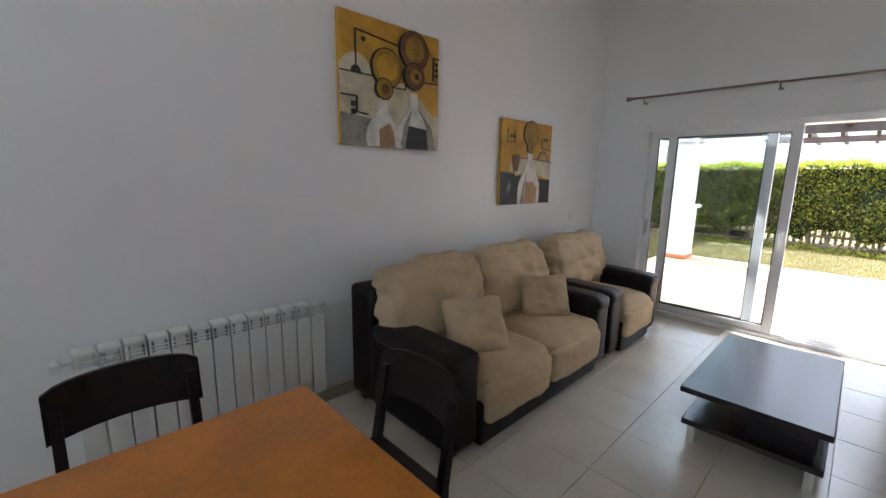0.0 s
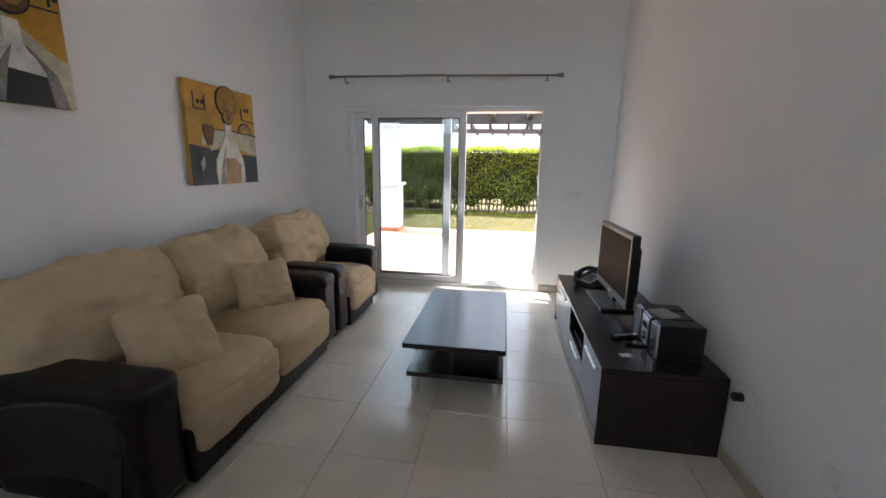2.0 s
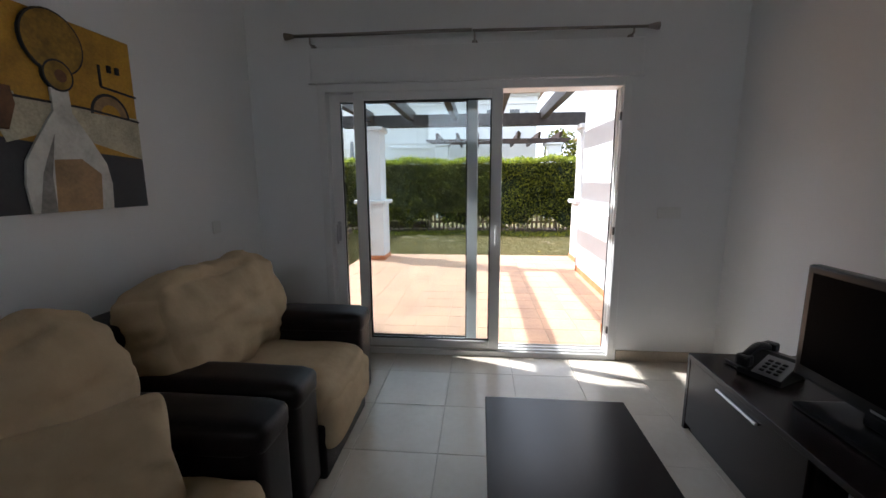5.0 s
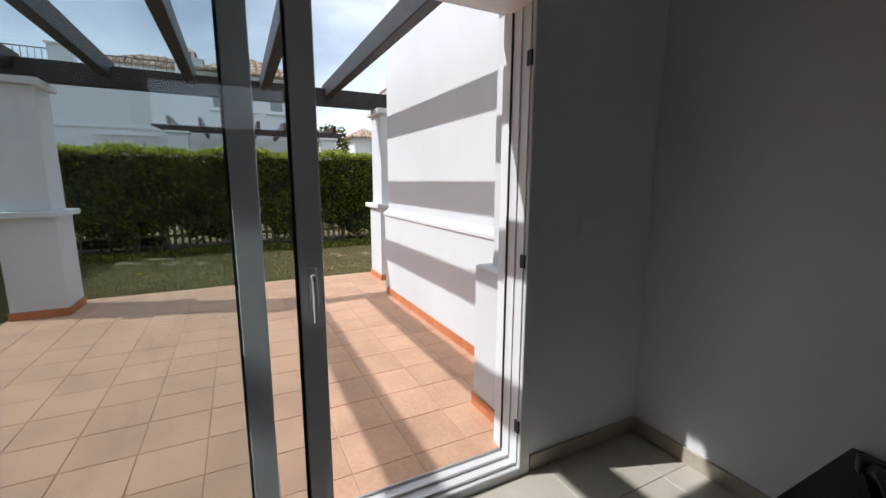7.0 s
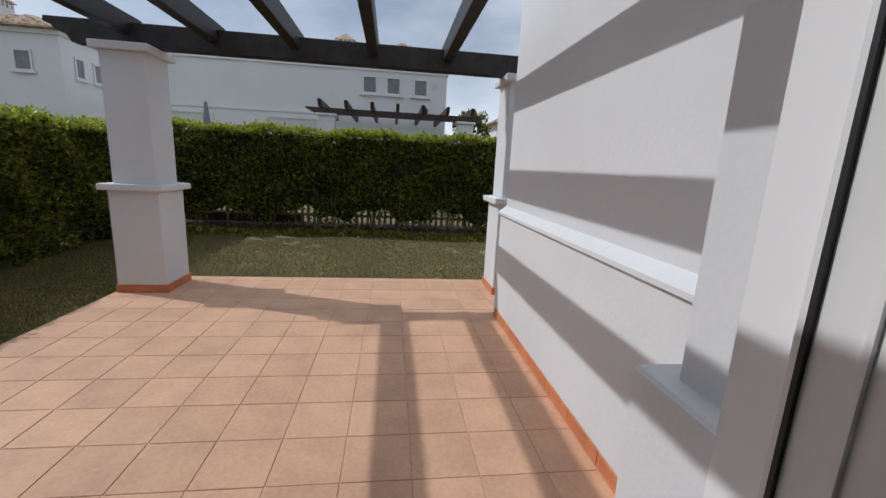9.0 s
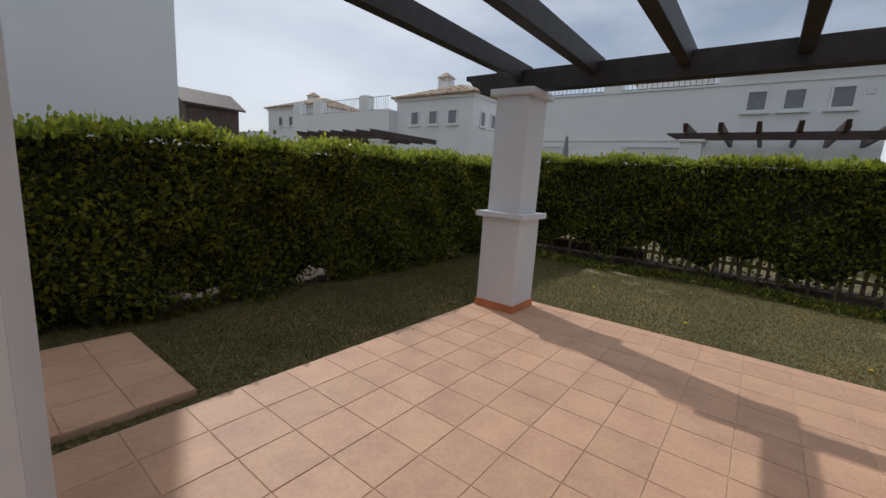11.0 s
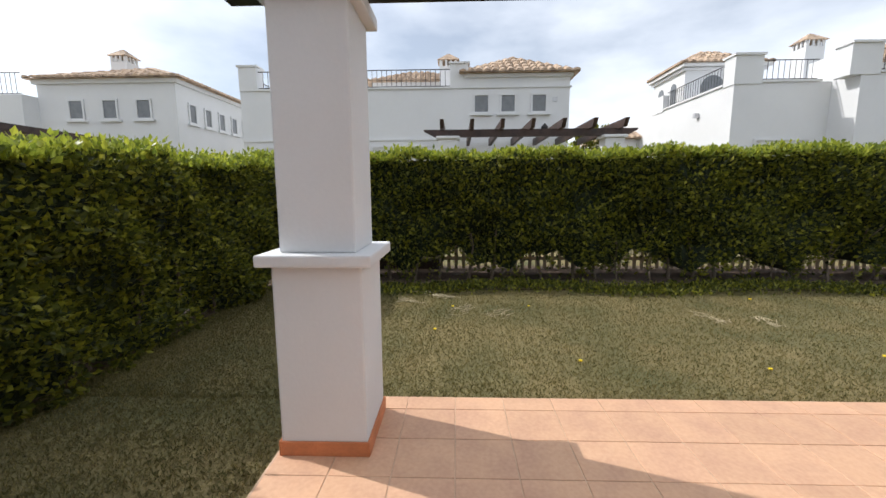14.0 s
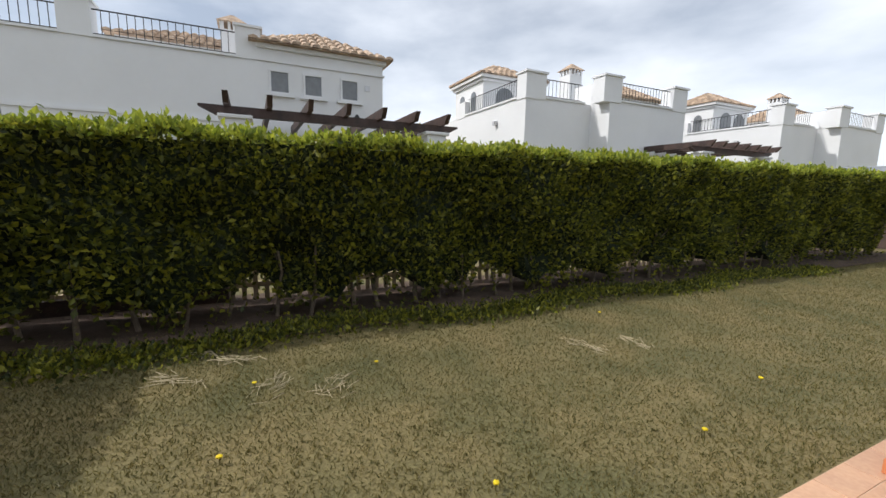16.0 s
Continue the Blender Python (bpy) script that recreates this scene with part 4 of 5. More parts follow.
        d = front + sgn * random.uniform(0.22, 0.42)
        b = bmesh.new()
        p = Vector((d, al, -0.08) if axis == "y" else (al, d, -0.08))
        r = random.uniform(0.016, 0.032)
        for s in range(3):
            off = Vector((random.uniform(-0.06, 0.06), random.uniform(-0.06, 0.06), random.uniform(0.25, 0.35)))
            cyl(p - Vector(o), p + off - Vector(o), r, r * 0.8, 7, b)
            if s:
                q = p + Vector((random.uniform(-0.2, 0.2), random.uniform(-0.2, 0.2), 0.3))
                cyl(p - Vector(o), q - Vector(o), r * 0.6, r * 0.3, 6, b)
            p, r = p + off, r * 0.8
        part("trunk", b, BARK, hd)
    return hd


hedge("hedge", "y", -13.6, 5.3, 13.35, 14.45, 2.05, 1.95, 1250, 0.075, "tall clipped green hedge along the back of the lawn", 0.20)
hedge("hedge", "x", 3.2, 13.2, 4.58, 5.30, 1.55, 1.80, 2100, 0.062, "tall clipped green hedge along the side of the lawn", -0.08)
hedge("hedge", "x", 8.0, 13.3, -13.7, -14.6, 2.0, 2.05, 500, 0.08, "clipped green hedge closing the far end of the lawn")

# picket fence behind the back hedge
fn = thing("picket_fence", "weathered wooden picket fence behind the hedge", "fence", at=(14.62, -3.0, -0.06))
pk = mesh_of("picket", prism([(-0.03, 0), (0.03, 0), (0.03, 0.82), (0, 0.87), (-0.03, 0.82)], "x", -0.01, 0.01), PICKET)
for i in range(125):
    o = new("picket", pk)
    o.parent, o.location = fn, (0, -9.4 + 0.14 * i, random.uniform(-0.02, 0.01))
for z in (0.16, 0.62):
    part("fence_rail", box(0.012, 0.05, -9.5, 8.2, z, z + 0.07), PICKET, fn)
struct("kerb_back", box(14.56, 14.8, 2.2, 6.0, -0.1, 0.13, 0.01), BEAMB, "low dark timber edging behind the hedge", "edging")
struct("road_path", box(5.0, 14.0, 6.1, 7.2, -0.3, -0.04), mat("pale_gravel", (0.55, 0.48, 0.40), 0.9, var=0.2, scale=5, fine=60, bump=0.5), "pale gravel path beyond the hedge", "path")

# ---- neighbouring houses ----
FL = -0.06
PT = mesh_of("roof_tile", prism([(0.11 * math.cos(a), 0.075 * math.sin(a)) for a in [math.pi * k / 5 for k in range(6)]], "y", -0.22, 0.22), RTILE)


def roof(parent, x0, x1, y0, y1, z, peak, over=0.28):
    """A hipped roof: a solid hip with rows of round clay tiles running down each slope."""
    x0, x1, y0, y1 = x0 - over, x1 + over, y0 - over, y1 + over
    cx, cy = (x0 + x1) / 2, (y0 + y1) / 2
    h = min(x1 - x0, y1 - y0) / 2
    if x1 - x0 > y1 - y0:
        ra_, rb_ = (x0 + h, cy), (x1 - h, cy)
    else:
        ra_, rb_ = (cx, y0 + h), (cx, y1 - h)
    bm = bmesh.new()
    c = [bm.verts.new((a, b, z)) for a, b in ((x0, y0), (x1, y0), (x1, y1), (x0, y1))]
    r = [bm.verts.new((*ra_, peak)), bm.verts.new((*rb_, peak))]
    if x1 - x0 > y1 - y0:
        fs = [(c[0], c[1], r[1], r[0]), (c[1], c[2], r[1]), (c[2], c[3], r[0], r[1]), (c[3], c[0], r[0])]
    else:
        fs = [(c[0], c[1], r[0]), (c[1], c[2], r[1], r[0]), (c[2], c[3], r[1]), (c[3], c[0], r[0], r[1])]
    for f in fs:
        bm.faces.new(f)
    bm.faces.new(c[::-1])
    slope = (peak - z) / h
    rf = part("roof", bm, RTILE, parent, "hipped roof of pale clay tiles")
    # tiles on the slopes, one joined mesh
    vs, fcs = [], []
    prof = [(0.11 * math.cos(math.pi * k / 4), 0.08 * math.sin(math.pi * k / 4)) for k in range(5)]

    def strip(p, d, u, length):
        k = len(vs)
        n = max(1, int(length / 0.42))
        for s in range(n):
            a, b = s * length / n, min(length, (s + 1) * length / n + 0.04)
            lift = 0.03
            for t, l2, sc in ((a, lift, 1.12), (b, 0.0, 0.9)):
                for w, hh in prof:
                    q = p + d * t + u * w * sc
                    vs.append((q.x, q.y, q.z + hh * sc + l2))
            for j in range(4):
                fcs.append((k + j, k + j + 1, k + 6 + j, k + 5 + j))
            fcs.append((k, k + 1, k + 2, k + 3, k + 4))
            k += 10
    for (p, q, d) in (((x0, y0), (x0, y1), (1, 0)), ((x0, y0), (x1, y0), (0, 1)), ((x1, y0), (x1, y1), (-1, 0)), ((x0, y1), (x1, y1), (0, -1))):
        L = math.hypot(q[0] - p[0], q[1] - p[1])
        u = Vector(((q[0] - p[0]) / L, (q[1] - p[1]) / L, 0))
        dd = Vector((d[0], d[1], slope)).normalized()
        n = int(L / 0.27)
        for i in range(n):
            s = (i + 0.5) * L / n
            run = min(s, L - s, h) * math.hypot(1, slope)
            if run > 0.1:
                strip(Vector((p[0], p[1], z)) + u * s, dd, u, run)
    me = bpy.data.meshes.new("roof_tiles")
    me.from_pydata(vs, [], fcs)
    me.materials.append(RTILE)
    ob = new("roof_tiles", me)
    ob.parent = rf
    tagged(ob, "rows of round clay roof tiles", "", "", "stuff")
    return rf


def house_window(parent, face, u, z, w, h, pos, material=SHUT, sgn=-1):
    """A recessed window with frame, pane and sill on a face of a house. face 'x': wall plane at x=pos."""
    def bx(d0, d1, u0, u1, z0, z1, bev=0.0):
        a, b = sorted((pos + sgn * d0, pos + sgn * d1))
        return box(a, b, u0, u1, z0, z1, bev) if face == "x" else box(u0, u1, a, b, z0, z1, bev)
    wn_ = part("window", bx(0.003, 0.012, u - w / 2, u + w / 2, z, z + h), material, parent)
    for b in (bx(0.012, 0.05, u - w / 2, u - w / 2 + 0.06, z, z + h), bx(0.012, 0.05, u + w / 2 - 0.06, u + w / 2, z, z + h), bx(0.012, 0.05, u - w / 2 + 0.06, u + w / 2 - 0.06, z + h - 0.06, z + h), bx(0.012, 0.05, u - w / 2 + 0.06, u + w / 2 - 0.06, z, z + 0.05)):
        part("window_frame", b, FARWALL, wn_)
    part("sill", bx(0.003, 0.11, u - w / 2 - 0.1, u + w / 2 + 0.1, z - 0.08, z), FARWALL, wn_)
    return wn_


def railing(parent, p, q, z0, z1):
    p, q = Vector(p), Vector(q)
    L = (q - p).length
    rl = part("railing", cyl((p.x, p.y, z1), (q.x, q.y, z1), 0.018, n=6), IRON, parent, "thin black iron railing")
    part("lower_bar", cyl((p.x, p.y, z0 + 0.06), (q.x, q.y, z0 + 0.06), 0.014, n=6), IRON, rl)
    n = int(L / 0.17)
    for i in range(1, n):
        c = p + (q - p) * i / n
        part("bar", cyl((c.x, c.y, z0), (c.x, c.y, z1), 0.010, n=5), IRON, rl)


def chimney(parent, x, y, z0, z1):
    ch = part("chimney", box(x - 0.35, x + 0.35, y - 0.35, y + 0.35, z0, z1 - 0.35), FARWALL, parent, "white chimney with a tiled cap")
    for i in range(4):
        for s in (-1, 1):
            part("vent_pier", box(x - 0.33 + 0.19 * i, x - 0.25 + 0.19 * i, y + s * 0.33 - 0.03, y + s * 0.33 + 0.03, z1 - 0.35, z1 - 0.12), FARWALL, ch)
            part("vent_pier", box(x + s * 0.33 - 0.03, x + s * 0.33 + 0.03, y - 0.33 + 0.19 * i, y - 0.25 + 0.19 * i, z1 - 0.35, z1 - 0.12), FARWALL, ch)
    b = bmesh.new()
    bmesh.ops.create_cone(b, cap_ends=True, segments=4, radius1=0.62, radius2=0.06, depth=0.32, matrix=Matrix.Translation((x, y, z1 + 0.04)) @ Matrix.Rotation(radians(45), 4, "Z"))
    part("chimney_cap", b, RTILE, ch)


def far_pergola(x0, x1, y0, y1, z, n, label, along="y"):
    t = thing("pergola", label, "pergola", "neighbours' pergolas", at=((x0 + x1) / 2, (y0 + y1) / 2, FL))
    iv_ = Matrix.Translation((-(x0 + x1) / 2, -(y0 + y1) / 2, -FL))

    def pp(nm, b, m, lab=""):
        part(nm, b, m, t, lab).matrix_parent_inverse = iv_
    pp("beam", prism([(y0, z - 0.02), (y0 + 0.3, z - 0.17), (y1 - 0.3, z - 0.17), (y1, z - 0.02), (y1, z + 0.02), (y0, z + 0.02)], "x", x0 + 0.3, x0 + 0.44), BEAMB)
    for i in range(n):
        y = y0 + 0.5 + (y1 - y0 - 1.0) * i / (n - 1)
        pts = [(x0 - 0.25, z + 0.20), (x0 - 0.1, z + 0.0), (x1, z - 0.02), (x1, z + 0.2)]
        pp("rafter", prism(pts, "y", y - 0.05, y + 0.05), BEAMB)
    for y in (y0 + 0.65, y1 - 0.65):
        pp("column", box(x0 + 0.12, x0 + 0.6, y - 0.25, y + 0.25, FL, z - 0.24, 0.01), FARWALL)
        pp("capital", box(x0 + 0.06, x0 + 0.66, y - 0.31, y + 0.31, z - 0.24, z - 0.17, 0.01), FARWALL)
    return t


def house(x, y0, label, zs=0.0, sp=3.6, head=0.2, cx=2.6, cy=0.7, hz=5.75):
    """A white villa whose garden front stands at x: a roof terrace with posts and rails from y0+3.56 on, a tiled upper room at y0..y0+3.56."""
    t = thing("house", label, "house", at=(x, y0, FL))
    iv_ = Matrix.Translation((-x, -y0, -FL))
    kids = []

    def P_(nm, b, m, lab=""):
        o = part(nm, b, m, t, lab)
        kids.append(o)
        return o
    y1 = y0 + 3.56
    y2 = y1 + 0.6 + 2 * sp
    P_("wall", box(x, x + 6.5, y0, y1, FL, 5.32 + zs), FARWALL)
    P_("wall", box(x, x + 7.5, y1, y2, FL, 4.98 + zs), FARWALL)
    P_("cornice", box(x - 0.10, x + 6.6, y0 - 0.10, y1 + 0.1, 5.32 + zs, 5.45 + zs, 0.02), FARWALL)
    P_("cornice", box(x - 0.05, x + 6.55, y0 - 0.05, y1 + 0.05, 4.98 + zs, 5.03 + zs), FARWALL)
    roof(t, x, x + 6.5, y0, y1, 5.45 + zs, 6.5 + zs)
    for yc in (y0 + 1.05, y0 + 2.13, y0 + 3.06):
        house_window(t, "x", yc, 4.13 + zs, 0.58, 0.66, x)
    P_("vent", box(x - 0.03, x, y0 + 0.42, y0 + 0.58, 4.5 + zs, 4.66 + zs), SILVER)
    for yp in (y1 + 0.28, y1 + 0.28 + sp, y1 + 0.28 + 2 * sp):
        P_("parapet_post", box(x - 0.03, x + 0.5, yp - 0.32, yp + 0.32, 4.98 + zs, 5.80 + zs), FARWALL)
        P_("post_cap", box(x - 0.08, x + 0.55, yp - 0.37, yp + 0.37, 5.80 + zs, 5.86 + zs), FARWALL)
    for a, b in ((y1 + 0.6, y1 + sp - 0.04), (y1 + sp + 0.6, y1 + 2 * sp - 0.04)):
        P_("coping", box(x - 0.06, x + 0.3, a, b, 4.98 + zs, 5.04 + zs), FARWALL)
        railing(t, (x + 0.12, a, 0), (x + 0.12, b, 0), 5.04 + zs, 5.66 + zs)
    railing(t, (x + 0.5, y2 - 0.1, 0), (x + 6.8, y2 - 0.1, 0), 4.98 + zs, 5.66 + zs)
    P_("stair_head", box(x + 4.2, x + 7.4, y1 + head, y1 + head + 4.0, 4.98 + zs, hz + zs), FARWALL)
    roof(t, x + 4.2, x + 7.4, y1 + head, y1 + head + 4.0, hz + zs, hz + 0.85 + zs)
    chimney(t, x + cx, y1 + cy, 4.9 + zs, 6.75 + zs)
    house_window(t, "x", y1 + 2.4, 1.9, 2.1, 1.15, x, CURT)
    house_window(t, "x", y1 + 6.4, 1.9, 2.0, 1.15, x, CURT)
    P_("fascia_band", box(x - 0.04, x, y1 + 0.6, y2, 3.22, 3.3), FARWALL)
    for o in t.children:
        o.matrix_parent_inverse = iv_
    return t


house(21.8, -2.06, "white two-storey villa with tiled roof and roof terrace", sp=3.75, hz=6.3)
far_pergola(17.8, 21.7, -2.9, 2.75, 3.02, 7, "brown timber pergola of the villa behind the hedge")
far_pergola(18.0, 21.7, -17.4, -12.3, 3.2, 7, "brown timber pergola of a farther villa")


def arch_bm(axis, u, z, w, h, a, b):
    """A round-headed slab of width w and height h, extruded from a to b."""
    pts = [(u - w / 2, z), (u + w / 2, z)] + [(u + w / 2 * math.cos(math.pi * k / 10), z + h - w / 2 + w / 2 * math.sin(math.pi * k / 10)) for k in range(11)]
    return prism(pts, axis, a, b)


def corner_villa():
    """A white villa seen on its corner: stepped front with posts and rails, a roof tower with arches, a tall chimney."""
    t = thing("house", "white villa with arched roof tower and tall chimney", "house", at=(21.6, -7.5, FL))
    part("wall", box(0, 9.5, -3.2, 0, 0, 5.06), FARWALL, t)
    part("wall", box(-1.0, 8.5, -7.6, -3.2, 0, 5.06), FARWALL, t)
    for x0, y0, y1, h in ((0, -0.9, 0, 5.93), (-1.0, -3.75, -2.85, 5.93), (-1.0, -7.6, -6.75, 5.93)):
        part("parapet_post", box(x0 - 0.03, x0 + 0.55, y0, y1 + 0.03, 5.0, h), FARWALL, t)
        part("post_cap", box(x0 - 0.09, x0 + 0.61, y0 - 0.05, y1 + 0.08, h, h + 0.07), FARWALL, t)
    part("parapet_post", box(-0.97, 1.0, -3.72, -3.2, 5.0, 5.9), FARWALL, t)
    part("parapet_post", box(4.75, 5.6, -0.5, 0.03, 5.0, 5.72), FARWALL, t)
    for b in (box(-0.06, 0.3, -2.85, -0.9, 5.06, 5.13), box(-1.06, -0.7, -6.75, -3.75, 5.06, 5.13), box(0.55, 4.75, -0.3, 0.06, 5.06, 5.13)):
        part("coping", b, FARWALL, t)
    railing(t, (0.12, -2.8, 0), (0.12, -0.95, 0), 5.13, 5.8)
    railing(t, (-0.88, -6.7, 0), (-0.88, -3.8, 0), 5.13, 5.8)
    railing(t, (0.6, -0.1, 0), (4.7, -0.1, 0), 5.13, 5.8)
    tw = part("tower", box(3.5, 6.2, -3.4, -0.2, 5.06, 6.55), FARWALL, t, "white roof tower with arched openings")
    for b in (box(3.4, 6.3, -3.5, -0.1, 6.42, 6.52), box(3.28, 6.42, -3.62, 0.02, 6.55, 6.68)):
        part("cornice", b, FARWALL, tw)
    # Window-grey slabs on the solid tower walls paint the shade inside the arches.
    part("arch", arch_bm("x", -1.35, 5.08, 0.95, 1.15, 3.47, 3.497), SHUT, tw, "round-headed grey slab painted as the shade of an opening")
    part("arch", arch_bm("x", -2.65, 5.08, 0.95, 1.15, 3.47, 3.497), SHUT, tw, "round-headed grey slab painted as the shade of an opening")
    for u in (4.35, 5.45):
        part("arch", arch_bm("y", u, 5.2, 0.45, 0.9, -0.197, -0.17), SHUT, tw, "round-headed grey slab painted as the shade of an opening")
    roof(t, 3.5, 6.2, -3.4, -0.2, 6.68, 7.55)
    part("stair_head", box(3.0, 6.5, -11.0, -7.6, 0, 6.5), FARWALL, t)
    roof(t, 3.0, 6.5, -11.0, -7.6, 6.5, 7.7)
    chimney(t, 2.4, -4.2, 5.06, 7.2)
    roof(t, 7.0, 10.5, -0.3, 1.6, 4.1, 4.75)
    part("porch_wall", box(7.1, 10.4, 0.003, 1.5, 0, 4.1), FARWALL, t)
    for yc in (-1.75, -5.3):
        house_window(t, "x", yc, 1.9, 1.9, 1.3, 0.0 if yc > -3 else -1.0, CURT)
    part("lamp_bracket", box(1.9, 2.05, 0.003, 0.16, 4.25, 4.42), SILVER, t)
    return t


villa = corner_villa()
tagged(copy_thing(villa, Matrix.Translation((20.0, -21.4, FL))), "farther white villa with arched roof tower and tall chimney", "house")

ln = thing("wall_lantern", "small black wall lantern on the villa", "lantern", at=(21.72, -1.2, 3.35))
part("bracket", box(0.02, 0.08, -0.03, 0.03, -0.05, 0.05), IRON, ln)
part("lamp_body", cyl((-0.06, 0, -0.02), (-0.06, 0, 0.26), 0.07, 0.12, 6), IRON, ln)
part("lamp_cap", cyl((-0.06, 0, 0.26), (-0.06, 0, 0.40), 0.14, 0.02, 6), IRON, ln)

# side view villa with five small windows
h2 = thing("house", "white villa with tiled hip roof and small windows", "house", at=(22.3, 12.3, FL))
part("wall", box(0, 5.9, 0, 5.3, 0, 5.3), FARWALL, h2)
part("cornice", box(-0.1, 6.0, -0.1, 5.4, 5.3, 5.45), FARWALL, h2)
rf2 = roof(h2, 0, 5.9, 0, 5.3, 5.45, 6.5)
for k in range(3):
    house_window(h2, "x", 1.25 + 1.3 * k, 4.05, 0.62, 0.72, 0.0)
for k in range(5):
    house_window(h2, "y", 0.9 + 1.0 * k, 4.0, 0.5, 0.75, 0.0)
chimney(h2, 3.0, 4.2, 5.5, 7.2)
part("terrace_wall", box(-0.6, 6, 5.3, 14.9, 0, 4.85), FARWALL, h2)
h2.scale = (1, 1, 1.04)
for yp in (7.5, 12.1, 14.5):
    part("parapet_post", box(-0.63, -0.1, yp - 0.35, yp + 0.35, 4.85, 5.7), FARWALL, h2)
for a, b in ((5.4, 7.1), (7.9, 11.7), (12.5, 14.1)):
    railing(h2, (-0.45, a, 0), (-0.45, b, 0), 4.85, 5.6)
far_pergola(16.6, 20.5, 12.6, 18.8, 2.95, 7, "dark timber pergola behind the side hedge")
h5 = thing("house", "distant white villa with low tiled roof", "house", at=(23.5, 27.3, FL))
part("wall", box(0, 6, 0, 6.5, 0, 6.1), FARWALL, h5)
part("cornice", box(-0.1, 6.1, -0.1, 6.6, 6.0, 6.14), FARWALL, h5)
roof(h5, 0, 6, 0, 6.5, 6.14, 7.3)
chimney(h5, 3.0, 4.6, 6.3, 7.7)
for k in range(3):
    house_window(h5, "x", 1.6 + 1.5 * k, 4.7, 0.6, 0.75, 0.0)
part("parapet_wall", box(-0.5, 5, 6.5, 16, 0, 4.3), FARWALL, h5)
cb = thing("roof_cabin", "dark brown timber cabin with a gabled roof", "cabin", at=(18.0, 38.0, 3.6))
part("wall", prism([(-2.2, 0), (2.2, 0), (2.2, 2.2), (0, 3.3), (-2.2, 2.2)], "x", 0, 4), CABIN, cb)
part("roof", prism([(-2.6, 2.05), (0, 3.36), (2.6, 2.05), (2.6, 2.2), (0, 3.55), (-2.6, 2.2)], "x", -0.4, 4.4), CABIN, cb)
part("cabin_base", box(-0.6, 6.0, -3.2, 6.0, -3.66, 0), FARWALL, cb)
nb = thing("house", "plain white rendered wall of the next house", "house", at=(4.0, 9.4, FL))
part("wall", box(-9.0, 4.25, 0, 8.0, 0, 8.0), FARWALL, nb)
sh = thing("garden_shed", "small grey roofed garden shed beyond the hedge", "shed", at=(14.5, -17.0, FL))
part("wall", box(-1.2, 1.2, -1.3, 1.3, 0, 2.1), CABIN, sh)
part("roof", prism([(-1.5, 2.05), (1.5, 2.05), (0, 2.6)], "x", -1.4, 1.4), SHUT, sh)
um = thing("parasol", "folded grey garden parasol", "parasol", at=(19.5, 6.2, FL))
part("pole", cyl((0, 0, 0), (0, 0, 3.3), 0.03), STEEL, um)
part("canopy", cyl((0, 0, 1.6), (0, 0, 3.2), 0.2, 0.05), SHUT, um)
tr = thing("shrub", "dark green shrub beside the villa", "tree", at=(24.0, -3.6, FL))
part("trunk", cyl((0, 0, 0), (0, 0, 2.6), 0.09, 0.05), BARK, tr)


def ball_leaves(rng, n):
    d = rng.normal(size=(n, 3))
    d /= np.linalg.norm(d, axis=1)[:, None]
    r = 0.75 + 0.2 * np.sin(d[:, 0] * 6) * np.cos(d[:, 1] * 5) + rng.normal(0, 0.07, n)
    return d * r[:, None] * np.array([0.9, 0.9, 1.1]) + np.array([0, 0, 3.1]), d


leaves("crown", 1500, ball_leaves, 0.16, LEAF, tr, "dark green leaves")

# ---- lawn ----


def blades(rng, n):
    x = 9.66 + 3.9 * rng.uniform(0, 1, n) ** 1.15
    y = 4.95 - 18.0 * rng.uniform(0, 1, n) ** 1.5
    k = rng.uniform(0, 1, n) < 0.22
    x = np.where(k, rng.uniform(4.8, 9.7, n), x)
    y = np.where(k, rng.uniform(2.9, 4.95, n), y)
    out = np.zeros((n, 3))
    out[:, 2] = 0.5
    return np.stack([x, y, np.full(n, -0.078)], 1), out


gr = thing("lawn_grass", "short worn patchy lawn grass", "grass", kind="stuff", at=(11.5, -1.0, -0.075))
gb = leaves("grass_blades", 380000, blades, 0.028, BLADE, gr, "short dry green blades", 0.10)
gb.matrix_parent_inverse = Matrix.Translation((-11.5, 1.0, 0.075))
for i, (x, y) in enumerate(((11.93, 0.97), (11.05, 2.1), (10.27, 0.82), (10.14, -0.65), (10.42, -1.82), (11.91, 1.92), (12.3, -2.0))):
    f = thing("dandelion", "small yellow dandelion flower in the lawn", "flower", "dandelions in the lawn", at=(x, y, -0.075))
    b = bmesh.new()
    bmesh.ops.create_icosphere(b, subdivisions=1, radius=0.02, matrix=Matrix.Translation((0, 0, 0.05)) @ Matrix.Diagonal((1, 1, 0.5, 1)))
    part("flower_head", b, YFLOW, f)
    part("stem", cyl((0, 0, 0), (0, 0, 0.05), 0.003, n=5), BLADE, f)
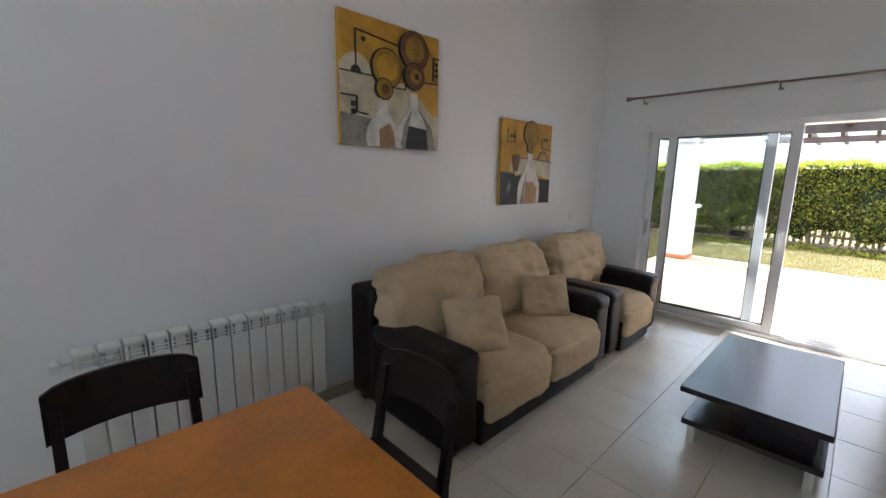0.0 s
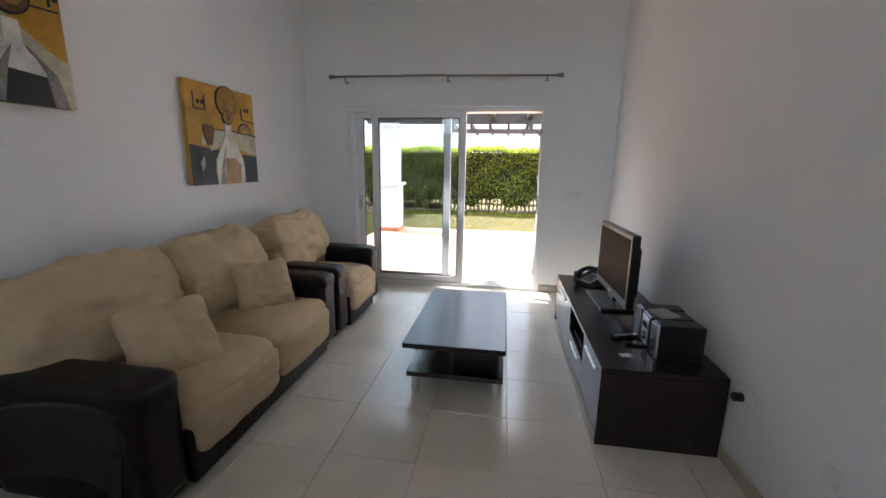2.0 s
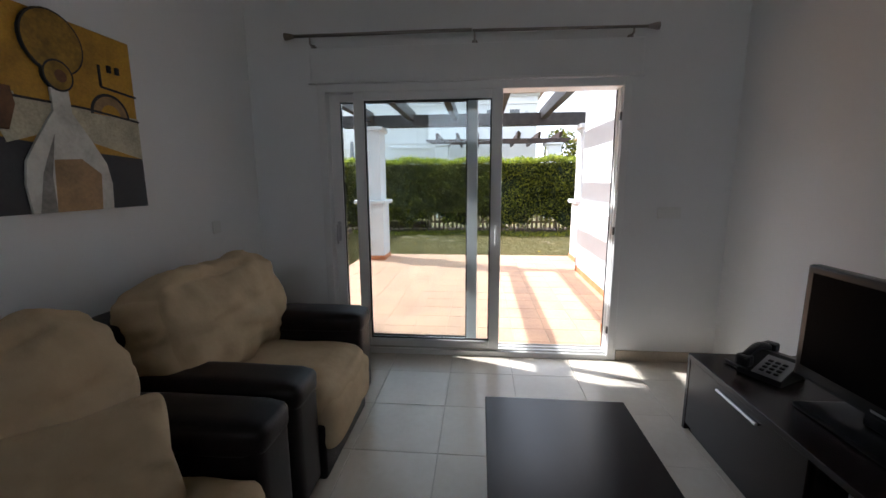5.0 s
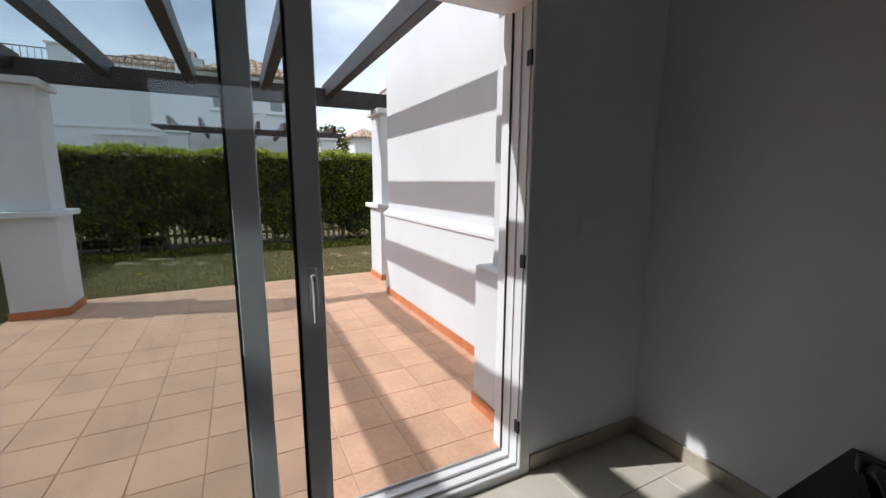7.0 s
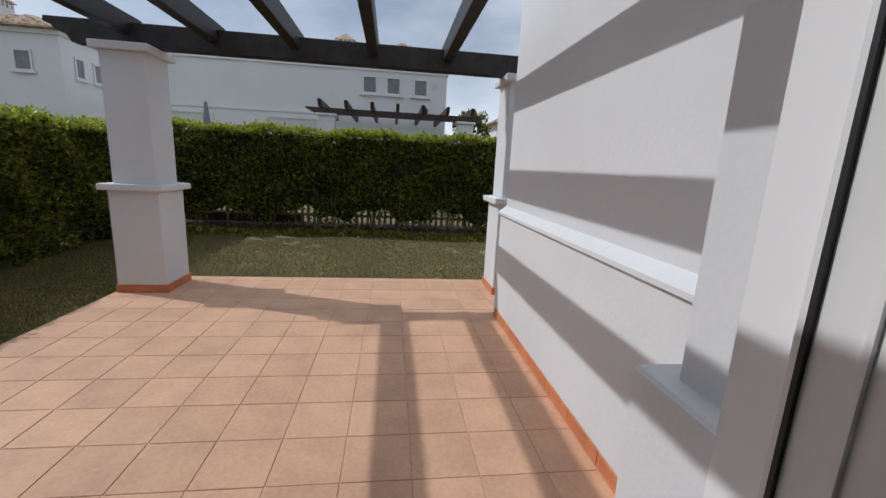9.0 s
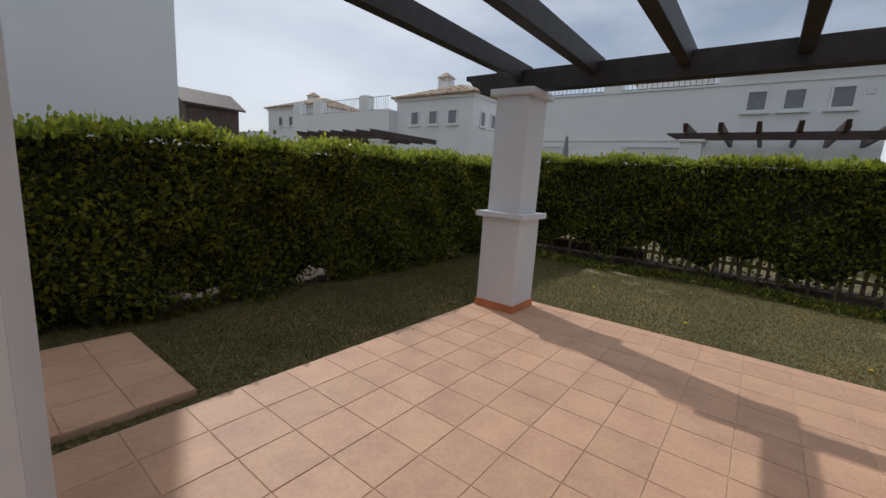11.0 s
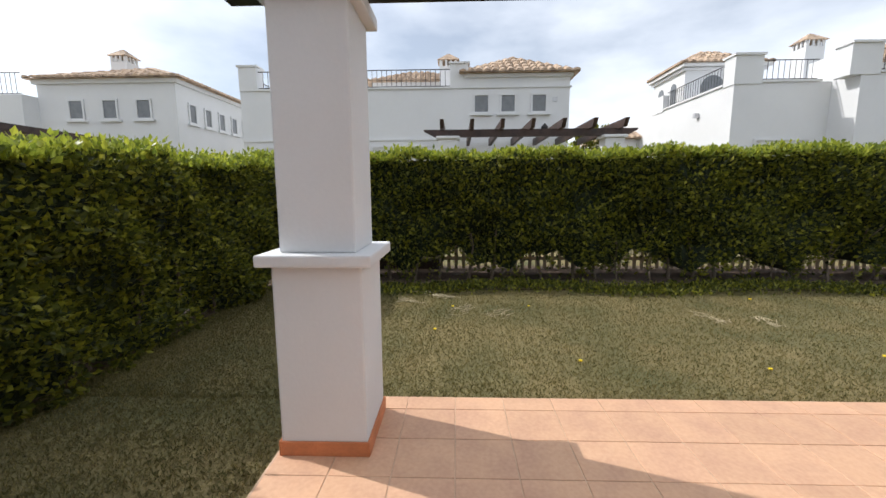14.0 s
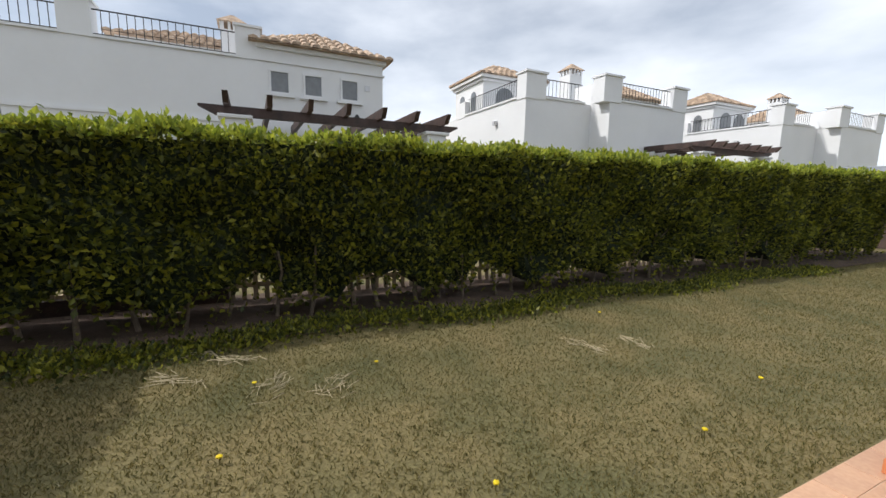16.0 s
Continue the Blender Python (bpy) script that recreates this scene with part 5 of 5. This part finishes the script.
for i, (x, y, rz) in enumerate(((12.9, 2.8, 20), (12.7, 2.3, 60), (12.5, 2.05, 75), (11.85, 1.8, -35), (11.7, 1.35, -30), (12.25, 2.45, 60), (11.55, -1.07, 10), (11.41, -1.6, 0))):
    b = bmesh.new()
    for k in range(24):
        a = random.uniform(-0.7, 0.7) + (2.0 if k % 5 == 0 else 0.0)
        p = Vector((random.uniform(-0.22, 0.16), random.uniform(-0.06, 0.06) + 0.05 * math.sin(k), 0.022))
        cyl(p, p + Vector((0.12 * math.cos(a), 0.12 * math.sin(a), random.uniform(-0.004, 0.01))), 0.0028, n=4, bm=b)
    o = new("straw_tuft", mesh_of("straw_tuft", b, STRAW))
    o.location, o.rotation_euler = (x, y, -0.072), (0, 0, radians(rz))
    tagged(o, "patch of dry pale grass clippings", "grass clippings", "dry clippings on the lawn")



def weed_leaves(rng, n):
    y = rng.uniform(-9.0, 4.2, n)
    x = 13.0 + 0.3 * np.sin(y * 1.7) * 0.5 + rng.normal(0, 0.16, n)
    out = np.zeros((n, 3))
    out[:, 2] = 0.8
    return np.stack([x, y, rng.uniform(-0.07, 0.0, n)], 1), out


wd = thing("ground_weeds", "low green weeds along the foot of the hedge", "weeds", kind="stuff", at=(13.3, -2.0, -0.075))
wl_ = leaves("weed_leaves", 14000, weed_leaves, 0.055, LEAF, wd, "low broad green weed leaves")
wl_.matrix_parent_inverse = Matrix.Translation((-13.3, 2.0, 0.075))
step = struct("pavement_side", box(XO + 0.07, 6.03, 3.03, 4.35, -0.3, GZ - 0.008), TGROUT, "small terracotta tiled path beside the house", "path")

# ---- floor tiles ----
cut_tiles("tile", floor, FLOORT, XB, 4.984, YR, YL, 1.75 - P * 20, -0.13 - P * 20, P, 0.0013, 0.0, tile_me)
TP = 0.3235
tt_me = mesh_of("tile", box(-TP / 2 + 0.003, TP / 2 - 0.003, -TP / 2 + 0.003, TP / 2 - 0.003, -0.012, 0.0, 0.002), TERRA)
cut_tiles("tile", terr, TERRA, 4.99, TX1E, -1.8, TYLE, 6.545 - TP * 20, -0.062 - TP * 20, TP, 0.003, GZ, tt_me)
cut_tiles("tile", step, TERRA, XO + 0.07, 6.03, 3.03, 4.35, 6.03 - TP * 20, 3.03 - TP * 20, TP, 0.004, GZ, tt_me)
